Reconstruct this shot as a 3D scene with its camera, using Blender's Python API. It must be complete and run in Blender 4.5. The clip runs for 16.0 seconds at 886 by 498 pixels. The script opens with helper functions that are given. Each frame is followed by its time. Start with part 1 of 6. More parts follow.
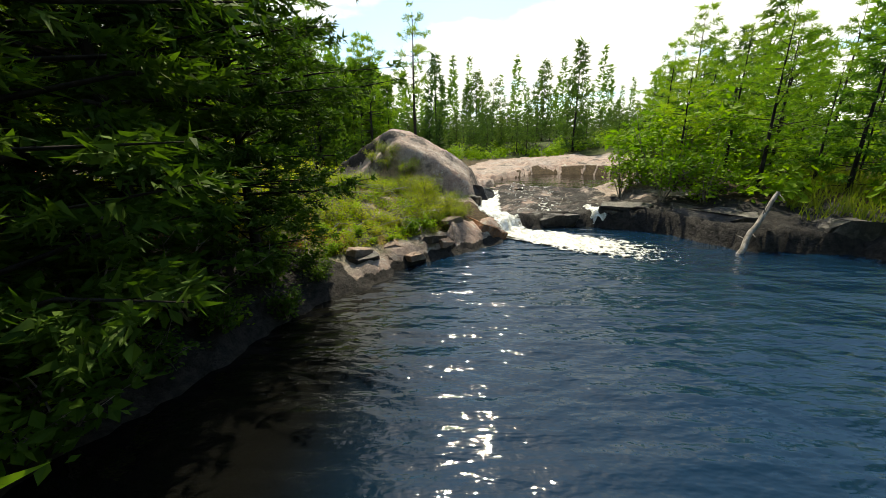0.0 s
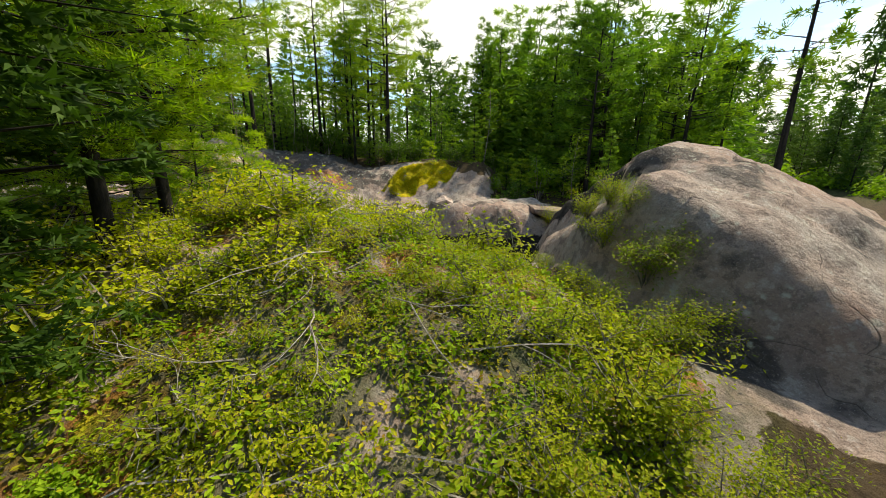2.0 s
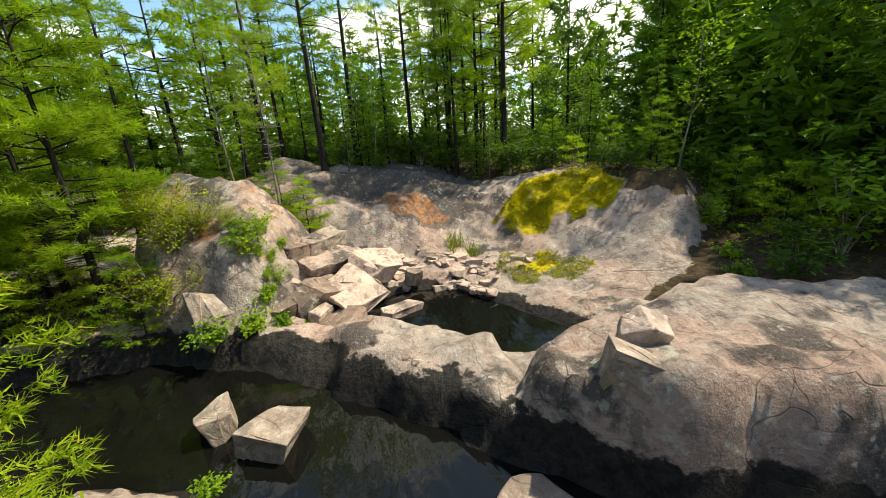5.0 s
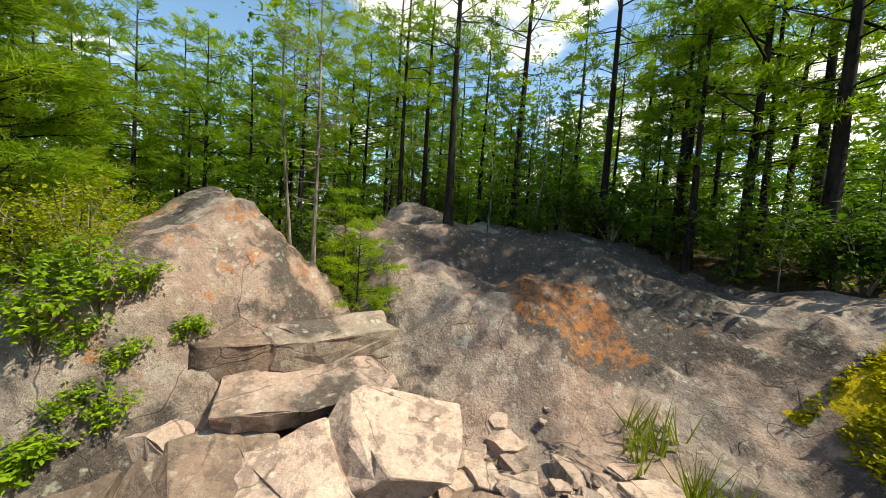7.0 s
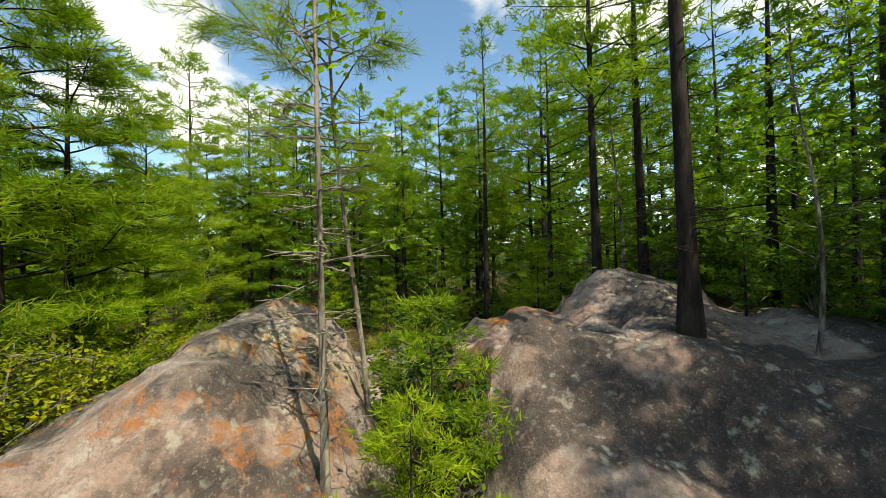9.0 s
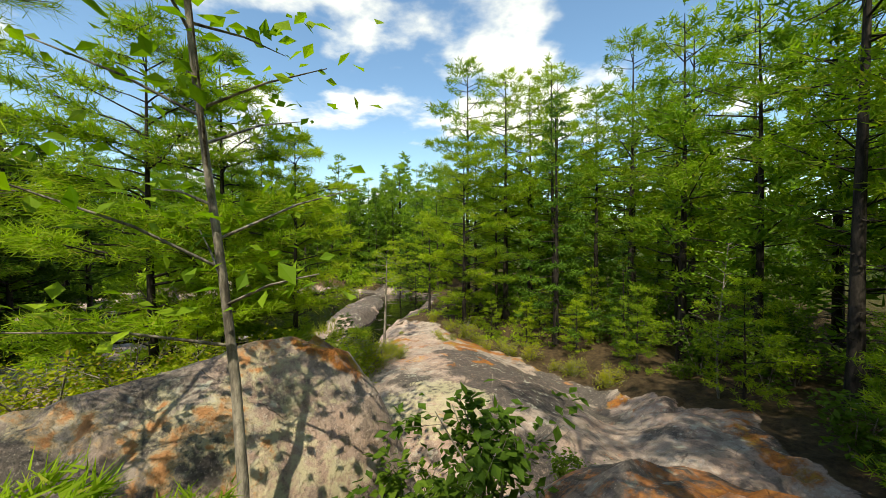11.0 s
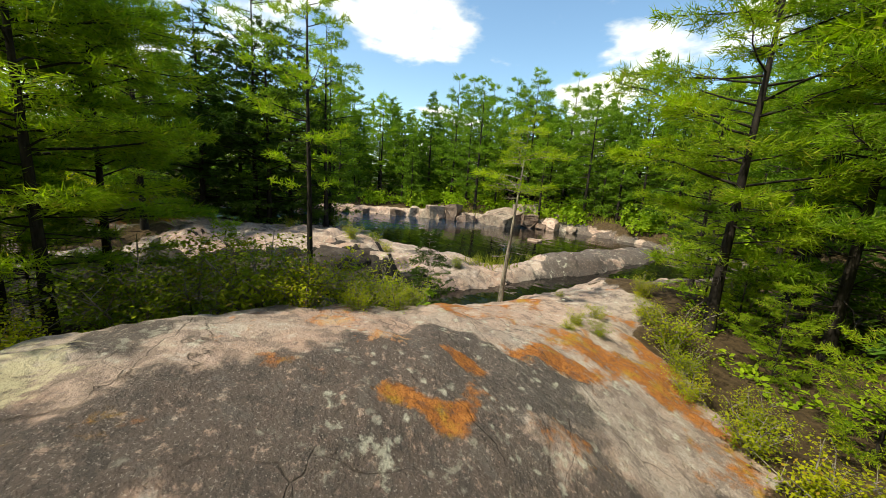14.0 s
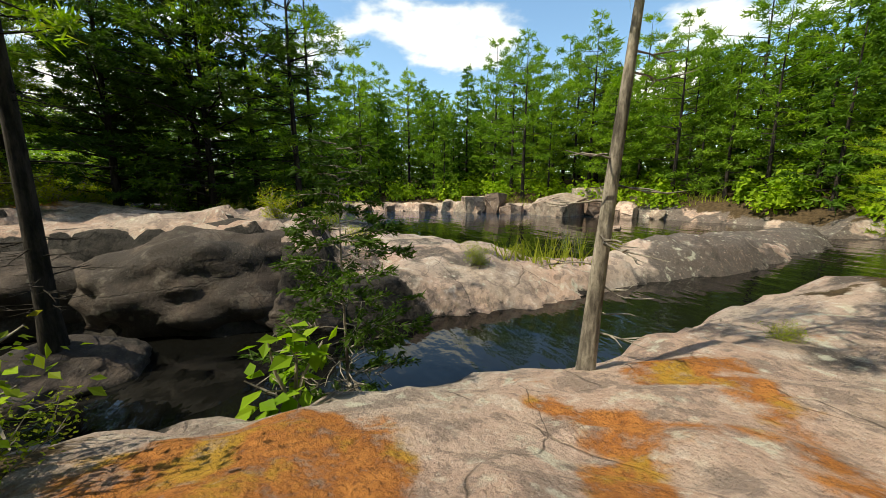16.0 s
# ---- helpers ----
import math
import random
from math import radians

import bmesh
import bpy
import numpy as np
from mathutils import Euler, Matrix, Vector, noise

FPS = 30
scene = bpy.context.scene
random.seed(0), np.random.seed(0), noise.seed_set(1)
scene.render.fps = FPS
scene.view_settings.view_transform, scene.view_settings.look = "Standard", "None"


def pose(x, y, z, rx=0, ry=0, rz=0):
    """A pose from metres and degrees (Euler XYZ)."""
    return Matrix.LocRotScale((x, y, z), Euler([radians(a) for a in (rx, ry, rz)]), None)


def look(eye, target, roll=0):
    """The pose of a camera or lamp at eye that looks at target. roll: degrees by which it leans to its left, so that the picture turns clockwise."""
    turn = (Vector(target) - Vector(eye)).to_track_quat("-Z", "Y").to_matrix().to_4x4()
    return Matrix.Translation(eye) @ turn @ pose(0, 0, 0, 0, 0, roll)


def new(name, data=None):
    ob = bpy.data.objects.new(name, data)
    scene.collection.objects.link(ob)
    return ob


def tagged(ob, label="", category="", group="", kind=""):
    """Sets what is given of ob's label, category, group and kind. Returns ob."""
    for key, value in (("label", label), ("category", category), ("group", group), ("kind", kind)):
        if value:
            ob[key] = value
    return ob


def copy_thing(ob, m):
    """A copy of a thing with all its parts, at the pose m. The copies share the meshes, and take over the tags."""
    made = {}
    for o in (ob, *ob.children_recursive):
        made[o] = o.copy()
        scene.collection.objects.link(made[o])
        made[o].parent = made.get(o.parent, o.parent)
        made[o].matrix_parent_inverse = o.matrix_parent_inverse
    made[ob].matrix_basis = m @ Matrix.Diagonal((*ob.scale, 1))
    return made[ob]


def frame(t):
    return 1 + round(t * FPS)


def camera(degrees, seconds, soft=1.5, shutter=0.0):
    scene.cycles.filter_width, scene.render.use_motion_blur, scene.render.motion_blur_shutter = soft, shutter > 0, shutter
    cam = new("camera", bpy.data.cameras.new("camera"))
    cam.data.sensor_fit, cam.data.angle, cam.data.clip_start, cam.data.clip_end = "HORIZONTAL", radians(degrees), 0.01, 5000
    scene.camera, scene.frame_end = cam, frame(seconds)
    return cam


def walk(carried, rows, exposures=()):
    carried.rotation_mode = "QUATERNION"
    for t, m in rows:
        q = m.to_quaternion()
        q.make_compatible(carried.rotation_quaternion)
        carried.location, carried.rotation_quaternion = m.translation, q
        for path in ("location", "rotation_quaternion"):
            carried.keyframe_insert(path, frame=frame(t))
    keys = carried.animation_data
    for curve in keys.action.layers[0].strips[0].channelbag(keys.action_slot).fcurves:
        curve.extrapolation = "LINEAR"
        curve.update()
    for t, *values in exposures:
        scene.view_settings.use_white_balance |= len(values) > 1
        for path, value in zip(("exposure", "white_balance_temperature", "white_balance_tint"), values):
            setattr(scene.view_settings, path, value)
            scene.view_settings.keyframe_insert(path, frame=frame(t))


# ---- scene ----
cam = camera(102.8, 16.0, soft=0.45)
PATH = [
    (0, (0.243, -0.334, 2.196), (0.185, 1.587, 1.643), -0.7),
    (0.5, (0.228, 1.484, 2.266), (0.101, 3.401, 1.709), -1.7),
    (1, (0.394, 3.316, 2.423), (-0.021, 5.192, 1.87), -2.1),
    (1.5, (0.507, 5.109, 2.527), (-0.532, 6.733, 1.991), -0.2),
    (2, (0.273, 6.663, 2.556), (-1.233, 7.88, 2.055), 1.0),
    (2.5, (-0.133, 7.756, 2.992), (-1.81, 8.714, 2.473), 0.9),
    (3, (-0.787, 8.478, 3.42), (-2.558, 9.231, 2.874), -0.6),
    (3.5, (-1.855, 8.975, 3.713), (-3.655, 9.639, 3.144), -2.0),
    (4, (-2.991, 9.321, 3.728), (-4.799, 9.941, 3.139), -3.6),
    (4.2, (-3.436, 9.427, 3.704), (-5.241, 10.046, 3.103), -4.6),
    (6.3, (-8.517, 11.61, 2.701), (-10.411, 12.079, 2.26), 1.8),
    (6.5, (-9.037, 11.804, 2.708), (-10.992, 12.029, 2.354), 3.9),
    (7, (-10.382, 12.125, 2.687), (-12.332, 11.7, 2.556), 3.8),
    (7.5, (-11.502, 12.004, 2.851), (-13.384, 11.331, 2.785), 0.6),
    (8, (-12.35, 11.751, 3.108), (-14.16, 10.902, 3.072), -2.0),
    (8.5, (-13.217, 11.647, 3.317), (-14.806, 10.432, 3.331), -2.7),
    (9, (-14.02, 11.577, 3.56), (-15.324, 10.06, 3.584), -1.5),
    (9.5, (-14.743, 11.468, 3.75), (-15.714, 9.719, 3.784), -0.5),
    (9.8, (-15.163, 11.357, 3.832), (-15.879, 9.491, 3.865), -0.3),
    (10.2, (-15.7, 11.186, 3.927), (-16.095, 9.225, 3.97), -0.8),
    (11.2, (-17.65, 9.5, 3.92), (-17.17, 7.56, 3.85), -0.5),
    (12.3, (-19.304, 6.342, 3.4), (-17.994, 4.845, 3.195), 0.1),
    (12.5, (-19.411, 5.875, 3.399), (-17.991, 4.485, 3.176), 0.8),
    (13, (-19.48, 4.843, 3.277), (-17.883, 3.676, 2.98), 3.6),
    (13.5, (-19.327, 3.879, 2.975), (-17.633, 2.878, 2.619), 5.0),
    (14, (-18.854, 2.979, 2.707), (-17.12, 2.055, 2.335), 3.9),
    (14.5, (-18.062, 2.158, 2.455), (-16.305, 1.283, 2.07), 3.1),
    (15, (-17.105, 1.468, 2.136), (-15.328, 0.638, 1.745), 2.8),
    (15.5, (-15.968, 0.771, 1.736), (-14.168, -0.01, 1.35), 2.3),
    (16, (-14.982, 0.145, 1.457), (-13.123, -0.511, 1.117), 0.0),
]
walk(cam, [(t, look(eye, target, roll)) for t, eye, target, roll in PATH], [(0, 0.44, 7800, 1), (1.5, 0.36, 7800, 1), (2.5, 0.48, 7800, 1), (3.5, 0.66, 7800, 1), (6.5, 0.60, 7800, 1), (7.5, 0.35, 7800, 1), (8.5, 0.45, 7800, 1), (10, 0.48, 7800, 1), (13, 0.46, 7800, 1), (15, 0.54, 7800, 1), (16, 0.50, 7800, 1)])

# ---- world and sun ----
SUN_EL, SUN_HEADING = 56.0, -3.0          # degrees; heading turns left from +y


def sky_world():
    w = bpy.data.worlds.new("sky")
    w.use_nodes = True
    nt = w.node_tree
    nt.nodes.clear()
    out = nt.nodes.new("ShaderNodeOutputWorld")
    bg = nt.nodes.new("ShaderNodeBackground")
    sky = nt.nodes.new("ShaderNodeTexSky")
    sky.sky_type = "NISHITA"
    sky.sun_disc = False
    sky.sun_elevation = radians(SUN_EL)
    sky.sun_rotation = radians(-SUN_HEADING)
    sky.dust_density = 0.8
    sky.ozone_density = 2.6
    co = nt.nodes.new("ShaderNodeTexCoord")
    sep = nt.nodes.new("ShaderNodeSeparateXYZ")
    nt.links.new(co.outputs["Generated"], sep.inputs[0])
    # clouds on a flat layer: direction divided by its height
    up = nt.nodes.new("ShaderNodeMath"); up.operation = "MAXIMUM"; up.inputs[1].default_value = 0.06
    nt.links.new(sep.outputs["Z"], up.inputs[0])
    add = nt.nodes.new("ShaderNodeMath"); add.operation = "ADD"; add.inputs[1].default_value = 0.12
    nt.links.new(up.outputs[0], add.inputs[0])
    div = []
    for a in "XY":
        d = nt.nodes.new("ShaderNodeMath"); d.operation = "DIVIDE"
        nt.links.new(sep.outputs[a], d.inputs[0]); nt.links.new(add.outputs[0], d.inputs[1])
        div.append(d)
    com = nt.nodes.new("ShaderNodeCombineXYZ")
    nt.links.new(div[0].outputs[0], com.inputs[0]); nt.links.new(div[1].outputs[0], com.inputs[1])
    com.inputs[2].default_value = CLOUD_SEED
    noi = nt.nodes.new("ShaderNodeTexNoise")
    noi.inputs["Scale"].default_value = 1.15
    noi.inputs["Detail"].default_value = 8
    noi.inputs["Roughness"].default_value = 0.52
    nt.links.new(com.outputs[0], noi.inputs["Vector"])
    # the layer is denser towards the sun's side (+y)
    side = nt.nodes.new("ShaderNodeMapRange")
    side.inputs[1].default_value, side.inputs[2].default_value = -0.35, 0.55
    side.inputs[3].default_value, side.inputs[4].default_value = -0.03, 0.15
    nt.links.new(sep.outputs["Y"], side.inputs[0])
    low = nt.nodes.new("ShaderNodeMapRange"); low.interpolation_type = "SMOOTHSTEP"
    low.inputs[1].default_value, low.inputs[2].default_value = 0.50, 0.22
    nt.links.new(sep.outputs["Z"], low.inputs[0])
    sl = nt.nodes.new("ShaderNodeMath"); sl.operation = "MULTIPLY"
    nt.links.new(side.outputs[0], sl.inputs[0]); nt.links.new(low.outputs[0], sl.inputs[1])
    s2 = nt.nodes.new("ShaderNodeMath"); s2.operation = "ADD"
    nt.links.new(noi.outputs["Fac"], s2.inputs[0]); nt.links.new(sl.outputs[0], s2.inputs[1])
    ramp = nt.nodes.new("ShaderNodeMapRange"); ramp.interpolation_type = "SMOOTHSTEP"
    ramp.inputs[1].default_value, ramp.inputs[2].default_value = 0.51, 0.61
    nt.links.new(s2.outputs[0], ramp.inputs[0])
    mix = nt.nodes.new("ShaderNodeMix"); mix.data_type = "RGBA"
    nt.links.new(ramp.outputs[0], mix.inputs[0])
    hs = nt.nodes.new("ShaderNodeHueSaturation"); hs.inputs["Saturation"].default_value = 1.12; hs.inputs["Value"].default_value = 1.62
    nt.links.new(sky.outputs[0], hs.inputs["Color"])
    nt.links.new(hs.outputs[0], mix.inputs[6])
    mix.inputs[7].default_value = (8.0, 8.15, 8.4, 1)
    bg.inputs[1].default_value = 0.12
    nt.links.new(mix.outputs[2], bg.inputs[0])
    nt.links.new(bg.outputs[0], out.inputs[0])
    scene.world = w


CLOUD_SEED = 3.7
sky_world()
sun = new("sun", bpy.data.lights.new("sun", "SUN"))
sun.data.energy, sun.data.angle, sun.data.color = 5.0, radians(0.55), (1.0, 0.94, 0.84)
_h = radians(SUN_HEADING)
_to = Vector((-math.sin(_h) * math.cos(radians(SUN_EL)), math.cos(_h) * math.cos(radians(SUN_EL)), math.sin(radians(SUN_EL))))
sun.matrix_world = look(_to * 60, (0, 0, 0))


# ---- materials ----
def material(name):
    m = bpy.data.materials.new(name)
    m.use_nodes = True
    nt = m.node_tree
    return m, nt, nt.nodes["Principled BSDF"], nt.nodes["Material Output"]


def node(nt, kind, **ins):
    n = nt.nodes.new(kind)
    for k, v in ins.items():
        n.inputs[k.replace("_", " ")].default_value = v
    return n


def mixc(nt, fac, a, b, mode="MIX"):
    n = nt.nodes.new("ShaderNodeMix")
    n.data_type, n.blend_type = "RGBA", mode
    for sock, v in ((n.inputs[0], fac), (n.inputs[6], a), (n.inputs[7], b)):
        if isinstance(v, bpy.types.NodeSocket):
            nt.links.new(v, sock)
        elif isinstance(v, (int, float)):
            sock.default_value = v
        else:
            sock.default_value = (*v, 1)
    return n.outputs[2]


def math_(nt, op, a, b=None, clamp=False):
    n = nt.nodes.new("ShaderNodeMath")
    n.operation, n.use_clamp = op, clamp
    for i, v in enumerate((a, b)):
        if isinstance(v, bpy.types.NodeSocket):
            nt.links.new(v, n.inputs[i])
        elif v is not None:
            n.inputs[i].default_value = v
    return n.outputs[0]


def step_(nt, v, lo, hi):
    n = nt.nodes.new("ShaderNodeMapRange")
    n.interpolation_type = "SMOOTHSTEP"
    n.inputs[1].default_value, n.inputs[2].default_value = lo, hi
    nt.links.new(v, n.inputs[0])
    return n.outputs[0]


def where(nt):
    return nt.nodes.new("ShaderNodeNewGeometry").outputs["Position"]


def noise_(nt, vec, scale, detail=5, rough=0.55, out="Fac", stretch=None):
    if stretch:
        mp = nt.nodes.new("ShaderNodeMapping")
        mp.inputs["Scale"].default_value = stretch
        nt.links.new(vec, mp.inputs[0])
        vec = mp.outputs[0]
    n = node(nt, "ShaderNodeTexNoise", Scale=scale, Detail=detail, Roughness=rough)
    nt.links.new(vec, n.inputs["Vector"])
    return n.outputs[out]


def bump_(nt, heights, bsdf):
    last = None
    for h, strength, dist in heights:
        b = nt.nodes.new("ShaderNodeBump")
        b.inputs["Strength"].default_value, b.inputs["Distance"].default_value = strength, dist
        nt.links.new(h, b.inputs["Height"])
        if last:
            nt.links.new(last, b.inputs["Normal"])
        last = b.outputs[0]
    nt.links.new(last, bsdf.inputs["Normal"])


def rock_colour(nt, vec, pink=(0.41, 0.280, 0.228), grey=(0.36, 0.305, 0.270), dark=None, speck=0.28):
    """Pink gneiss: blotches, speckle, pale lichen discs, dark stains; returns colour and height."""
    big = noise_(nt, vec, 0.55, 4)
    mid = noise_(nt, vec, 2.3, 6, 0.6)
    fine = noise_(nt, vec, 26, 6, 0.7)
    c = mixc(nt, step_(nt, big, 0.38, 0.62), pink, grey)
    c = mixc(nt, step_(nt, mid, 0.45, 0.75), c, (0.43, 0.325, 0.270))
    # broad weathering: brown and mauve washes, and dark streaks
    wash = noise_(nt, vec, 1.1, 6, 0.62, stretch=(1.0, 1.0, 0.5))
    c = mixc(nt, math_(nt, "MULTIPLY", step_(nt, wash, 0.52, 0.68), 0.42), c, (0.20, 0.130, 0.110))
    c = mixc(nt, math_(nt, "MULTIPLY", step_(nt, wash, 0.46, 0.34), 0.45), c, (0.52, 0.40, 0.34))
    mott = noise_(nt, vec, 4.2, 8, 0.70)
    c = mixc(nt, math_(nt, "MULTIPLY", step_(nt, mott, 0.51, 0.58), 0.62), c, (0.150, 0.118, 0.108))
    c = mixc(nt, math_(nt, "MULTIPLY", step_(nt, mott, 0.45, 0.38), 0.50), c, (0.56, 0.50, 0.45))
    # dark lichen crust; the ground's mask adds painted shade
    crust = noise_(nt, vec, 0.95, 7, 0.54)
    if dark is not None:
        crust = math_(nt, "ADD", crust, dark)
    crust = math_(nt, "MULTIPLY", step_(nt, crust, 0.585, 0.65), step_(nt, noise_(nt, vec, 14, 5, 0.7), 0.26, 0.46))
    c = mixc(nt, math_(nt, "MULTIPLY", crust, 0.85), c, (0.048, 0.046, 0.046))
    c = mixc(nt, math_(nt, "MULTIPLY", step_(nt, fine, 0.42, 0.66), speck), c, (0.15, 0.115, 0.10))
    c = mixc(nt, math_(nt, "MULTIPLY", step_(nt, noise_(nt, vec, 60, 4, 0.7), 0.55, 0.70), 0.4), c, (0.60, 0.53, 0.47))
    lich = step_(nt, noise_(nt, vec, 5.2, 6, 0.62), 0.575, 0.66)
    lich = math_(nt, "MULTIPLY", lich, step_(nt, noise_(nt, vec, 0.7, 3), 0.42, 0.62))
    c = mixc(nt, math_(nt, "MULTIPLY", lich, 0.65), c, (0.50, 0.50, 0.42))
    crack = nt.nodes.new("ShaderNodeTexVoronoi"); crack.feature = "DISTANCE_TO_EDGE"; crack.inputs["Scale"].default_value = 0.62
    warp = nt.nodes.new("ShaderNodeVectorMath"); warp.operation = "ADD"
    wn = noise_(nt, vec, 0.9, 3, 0.5, "Color")
    nt.links.new(vec, warp.inputs[0]); nt.links.new(wn, warp.inputs[1])
    nt.links.new(warp.outputs[0], crack.inputs["Vector"])
    line = step_(nt, crack.outputs["Distance"], 0.0, 0.004)
    line = math_(nt, "MAXIMUM", line, step_(nt, noise_(nt, vec, 0.8, 3), 0.54, 0.46))
    c = mixc(nt, math_(nt, "ADD", math_(nt, "MULTIPLY", line, 0.55), 0.45), (0.05, 0.04, 0.035), c)
    joints = nt.nodes.new("ShaderNodeTexVoronoi"); joints.feature = "DISTANCE_TO_EDGE"; joints.inputs["Scale"].default_value = 0.55
    jm = nt.nodes.new("ShaderNodeMapping"); jm.inputs["Rotation"].default_value = (0.2, 0.1, 0.6); jm.inputs["Scale"].default_value = (0.45, 1.5, 1.2)
    jn = nt.nodes.new("ShaderNodeVectorMath"); jn.operation = "MULTIPLY_ADD"; jn.inputs[1].default_value = (0.22, 0.22, 0.22)
    nt.links.new(noise_(nt, vec, 2.2, 4, 0.6, "Color"), jn.inputs[0]); nt.links.new(vec, jn.inputs[2])
    nt.links.new(jn.outputs[0], jm.inputs[0]); nt.links.new(jm.outputs[0], joints.inputs["Vector"])
    split = math_(nt, "MAXIMUM", step_(nt, joints.outputs["Distance"], 0.001, 0.006), step_(nt, noise_(nt, vec, 0.9, 2), 0.58, 0.50))
    c = mixc(nt, math_(nt, "ADD", math_(nt, "MULTIPLY", split, 0.55), 0.45), (0.035, 0.028, 0.025), c)
    line = math_(nt, "MINIMUM", line, split)
    grain = noise_(nt, vec, 95, 3, 0.75)
    c = mixc(nt, math_(nt, "MULTIPLY", step_(nt, grain, 0.56, 0.68), 0.28), c, (0.10, 0.08, 0.075))
    # small rosettes of lichen, pale and dark
    ros = nt.nodes.new("ShaderNodeTexVoronoi"); ros.inputs["Scale"].default_value = 9.0
    wv = nt.nodes.new("ShaderNodeVectorMath"); wv.operation = "ADD"
    wn2 = nt.nodes.new("ShaderNodeVectorMath"); wn2.operation = "SCALE"; wn2.inputs["Scale"].default_value = 0.12
    nt.links.new(noise_(nt, vec, 9, 3, 0.6, "Color"), wn2.inputs[0])
    nt.links.new(vec, wv.inputs[0]); nt.links.new(wn2.outputs[0], wv.inputs[1])
    nt.links.new(wv.outputs[0], ros.inputs["Vector"])
    disc = math_(nt, "MULTIPLY", step_(nt, ros.outputs["Distance"], 0.36, 0.10), step_(nt, noise_(nt, vec, 1.7, 4, 0.6), 0.48, 0.60))
    sepc = nt.nodes.new("ShaderNodeSeparateColor"); nt.links.new(ros.outputs["Color"], sepc.inputs[0])
    c = mixc(nt, math_(nt, "MULTIPLY", disc, 0.65), c, mixc(nt, step_(nt, sepc.outputs[0], 0.35, 0.45), (0.10, 0.092, 0.088), (0.56, 0.55, 0.47)))
    return c, fine, mid, line


def attr(nt, name):
    a = nt.nodes.new("ShaderNodeAttribute")
    a.attribute_name = name
    return a.outputs["Fac"]


def make_ground():
    m, nt, b, _ = material("bedrock_moss_and_litter")
    v = where(nt)
    rock, fine, mid, line = rock_colour(nt, v, dark=math_(nt, "MULTIPLY", attr(nt, "crust"), 0.24))
    n1 = noise_(nt, v, 1.6, 7, 0.65)
    n2 = noise_(nt, v, 9, 6, 0.7)
    n0 = noise_(nt, v, 0.62, 3, 0.5)
    litter_c = mixc(nt, step_(nt, n2, 0.3, 0.7), (0.20, 0.064, 0.016), (0.44, 0.178, 0.052))
    litter_c = mixc(nt, math_(nt, "MULTIPLY", step_(nt, noise_(nt, v, 3.1, 5, 0.65), 0.52, 0.64), 0.7), litter_c, (0.36, 0.235, 0.030))
    litter_c = mixc(nt, math_(nt, "MULTIPLY", step_(nt, noise_(nt, v, 38, 4, 0.75), 0.50, 0.64), 0.55), litter_c, (0.11, 0.050, 0.022))
    moss_c = mixc(nt, step_(nt, n2, 0.32, 0.68), (0.28, 0.22, 0.012), (0.66, 0.50, 0.020))
    soil_c = mixc(nt, step_(nt, n2, 0.3, 0.7), (0.035, 0.024, 0.014), (0.095, 0.065, 0.035))

    def cover(name, lo=0.46, hi=0.56):
        s = math_(nt, "ADD", attr(nt, name), math_(nt, "MULTIPLY", math_(nt, "SUBTRACT", n1, 0.5), 1.3))
        s = math_(nt, "ADD", s, math_(nt, "MULTIPLY", math_(nt, "SUBTRACT", n2, 0.5), 0.35))
        s = math_(nt, "ADD", s, math_(nt, "MULTIPLY", math_(nt, "SUBTRACT", n0, 0.5), {"litter": 0.9, "stain": -0.9, "pale": -1.0, "moss": 0.5}.get(name, 0.0)))
        return step_(nt, s, lo, hi)
    c = rock = mixc(nt, math_(nt, "MULTIPLY", math_(nt, "MULTIPLY", cover("pale"), step_(nt, n2, 0.34, 0.56)), 0.75), rock, (0.52, 0.47, 0.31))
    c = mixc(nt, cover("stain"), rock, mixc(nt, math_(nt, "MULTIPLY", step_(nt, n2, 0.38, 0.62), 0.8), rock, (0.44, 0.17, 0.055)))
    c = mixc(nt, math_(nt, "MULTIPLY", cover("litter", 0.44, 0.64), math_(nt, "ADD", 0.55, math_(nt, "MULTIPLY", step_(nt, n2, 0.36, 0.50), 0.45))), c, litter_c)
    mo = cover("moss")
    c = mixc(nt, mo, c, moss_c)
    c = mixc(nt, cover("soil"), c, soil_c)
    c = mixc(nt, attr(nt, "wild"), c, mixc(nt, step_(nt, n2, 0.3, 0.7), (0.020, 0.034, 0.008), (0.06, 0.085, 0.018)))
    # black algae along the waterline, and shade painted on undercut faces and west bank
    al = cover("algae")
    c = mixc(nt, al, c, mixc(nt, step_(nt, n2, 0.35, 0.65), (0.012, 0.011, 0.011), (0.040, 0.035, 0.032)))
    nt.links.new(c, b.inputs["Base Color"])
    nt.links.new(math_(nt, "SUBTRACT", 0.9, math_(nt, "MULTIPLY", al, 0.15)), b.inputs["Roughness"])
    b.inputs["Specular IOR Level"].default_value = 0.14
    bump_(nt, ((mid, 0.6, 0.07), (n2, 0.9, 0.05), (fine, 1.0, 0.035), (line, 0.7, 0.018)), b)
    return m


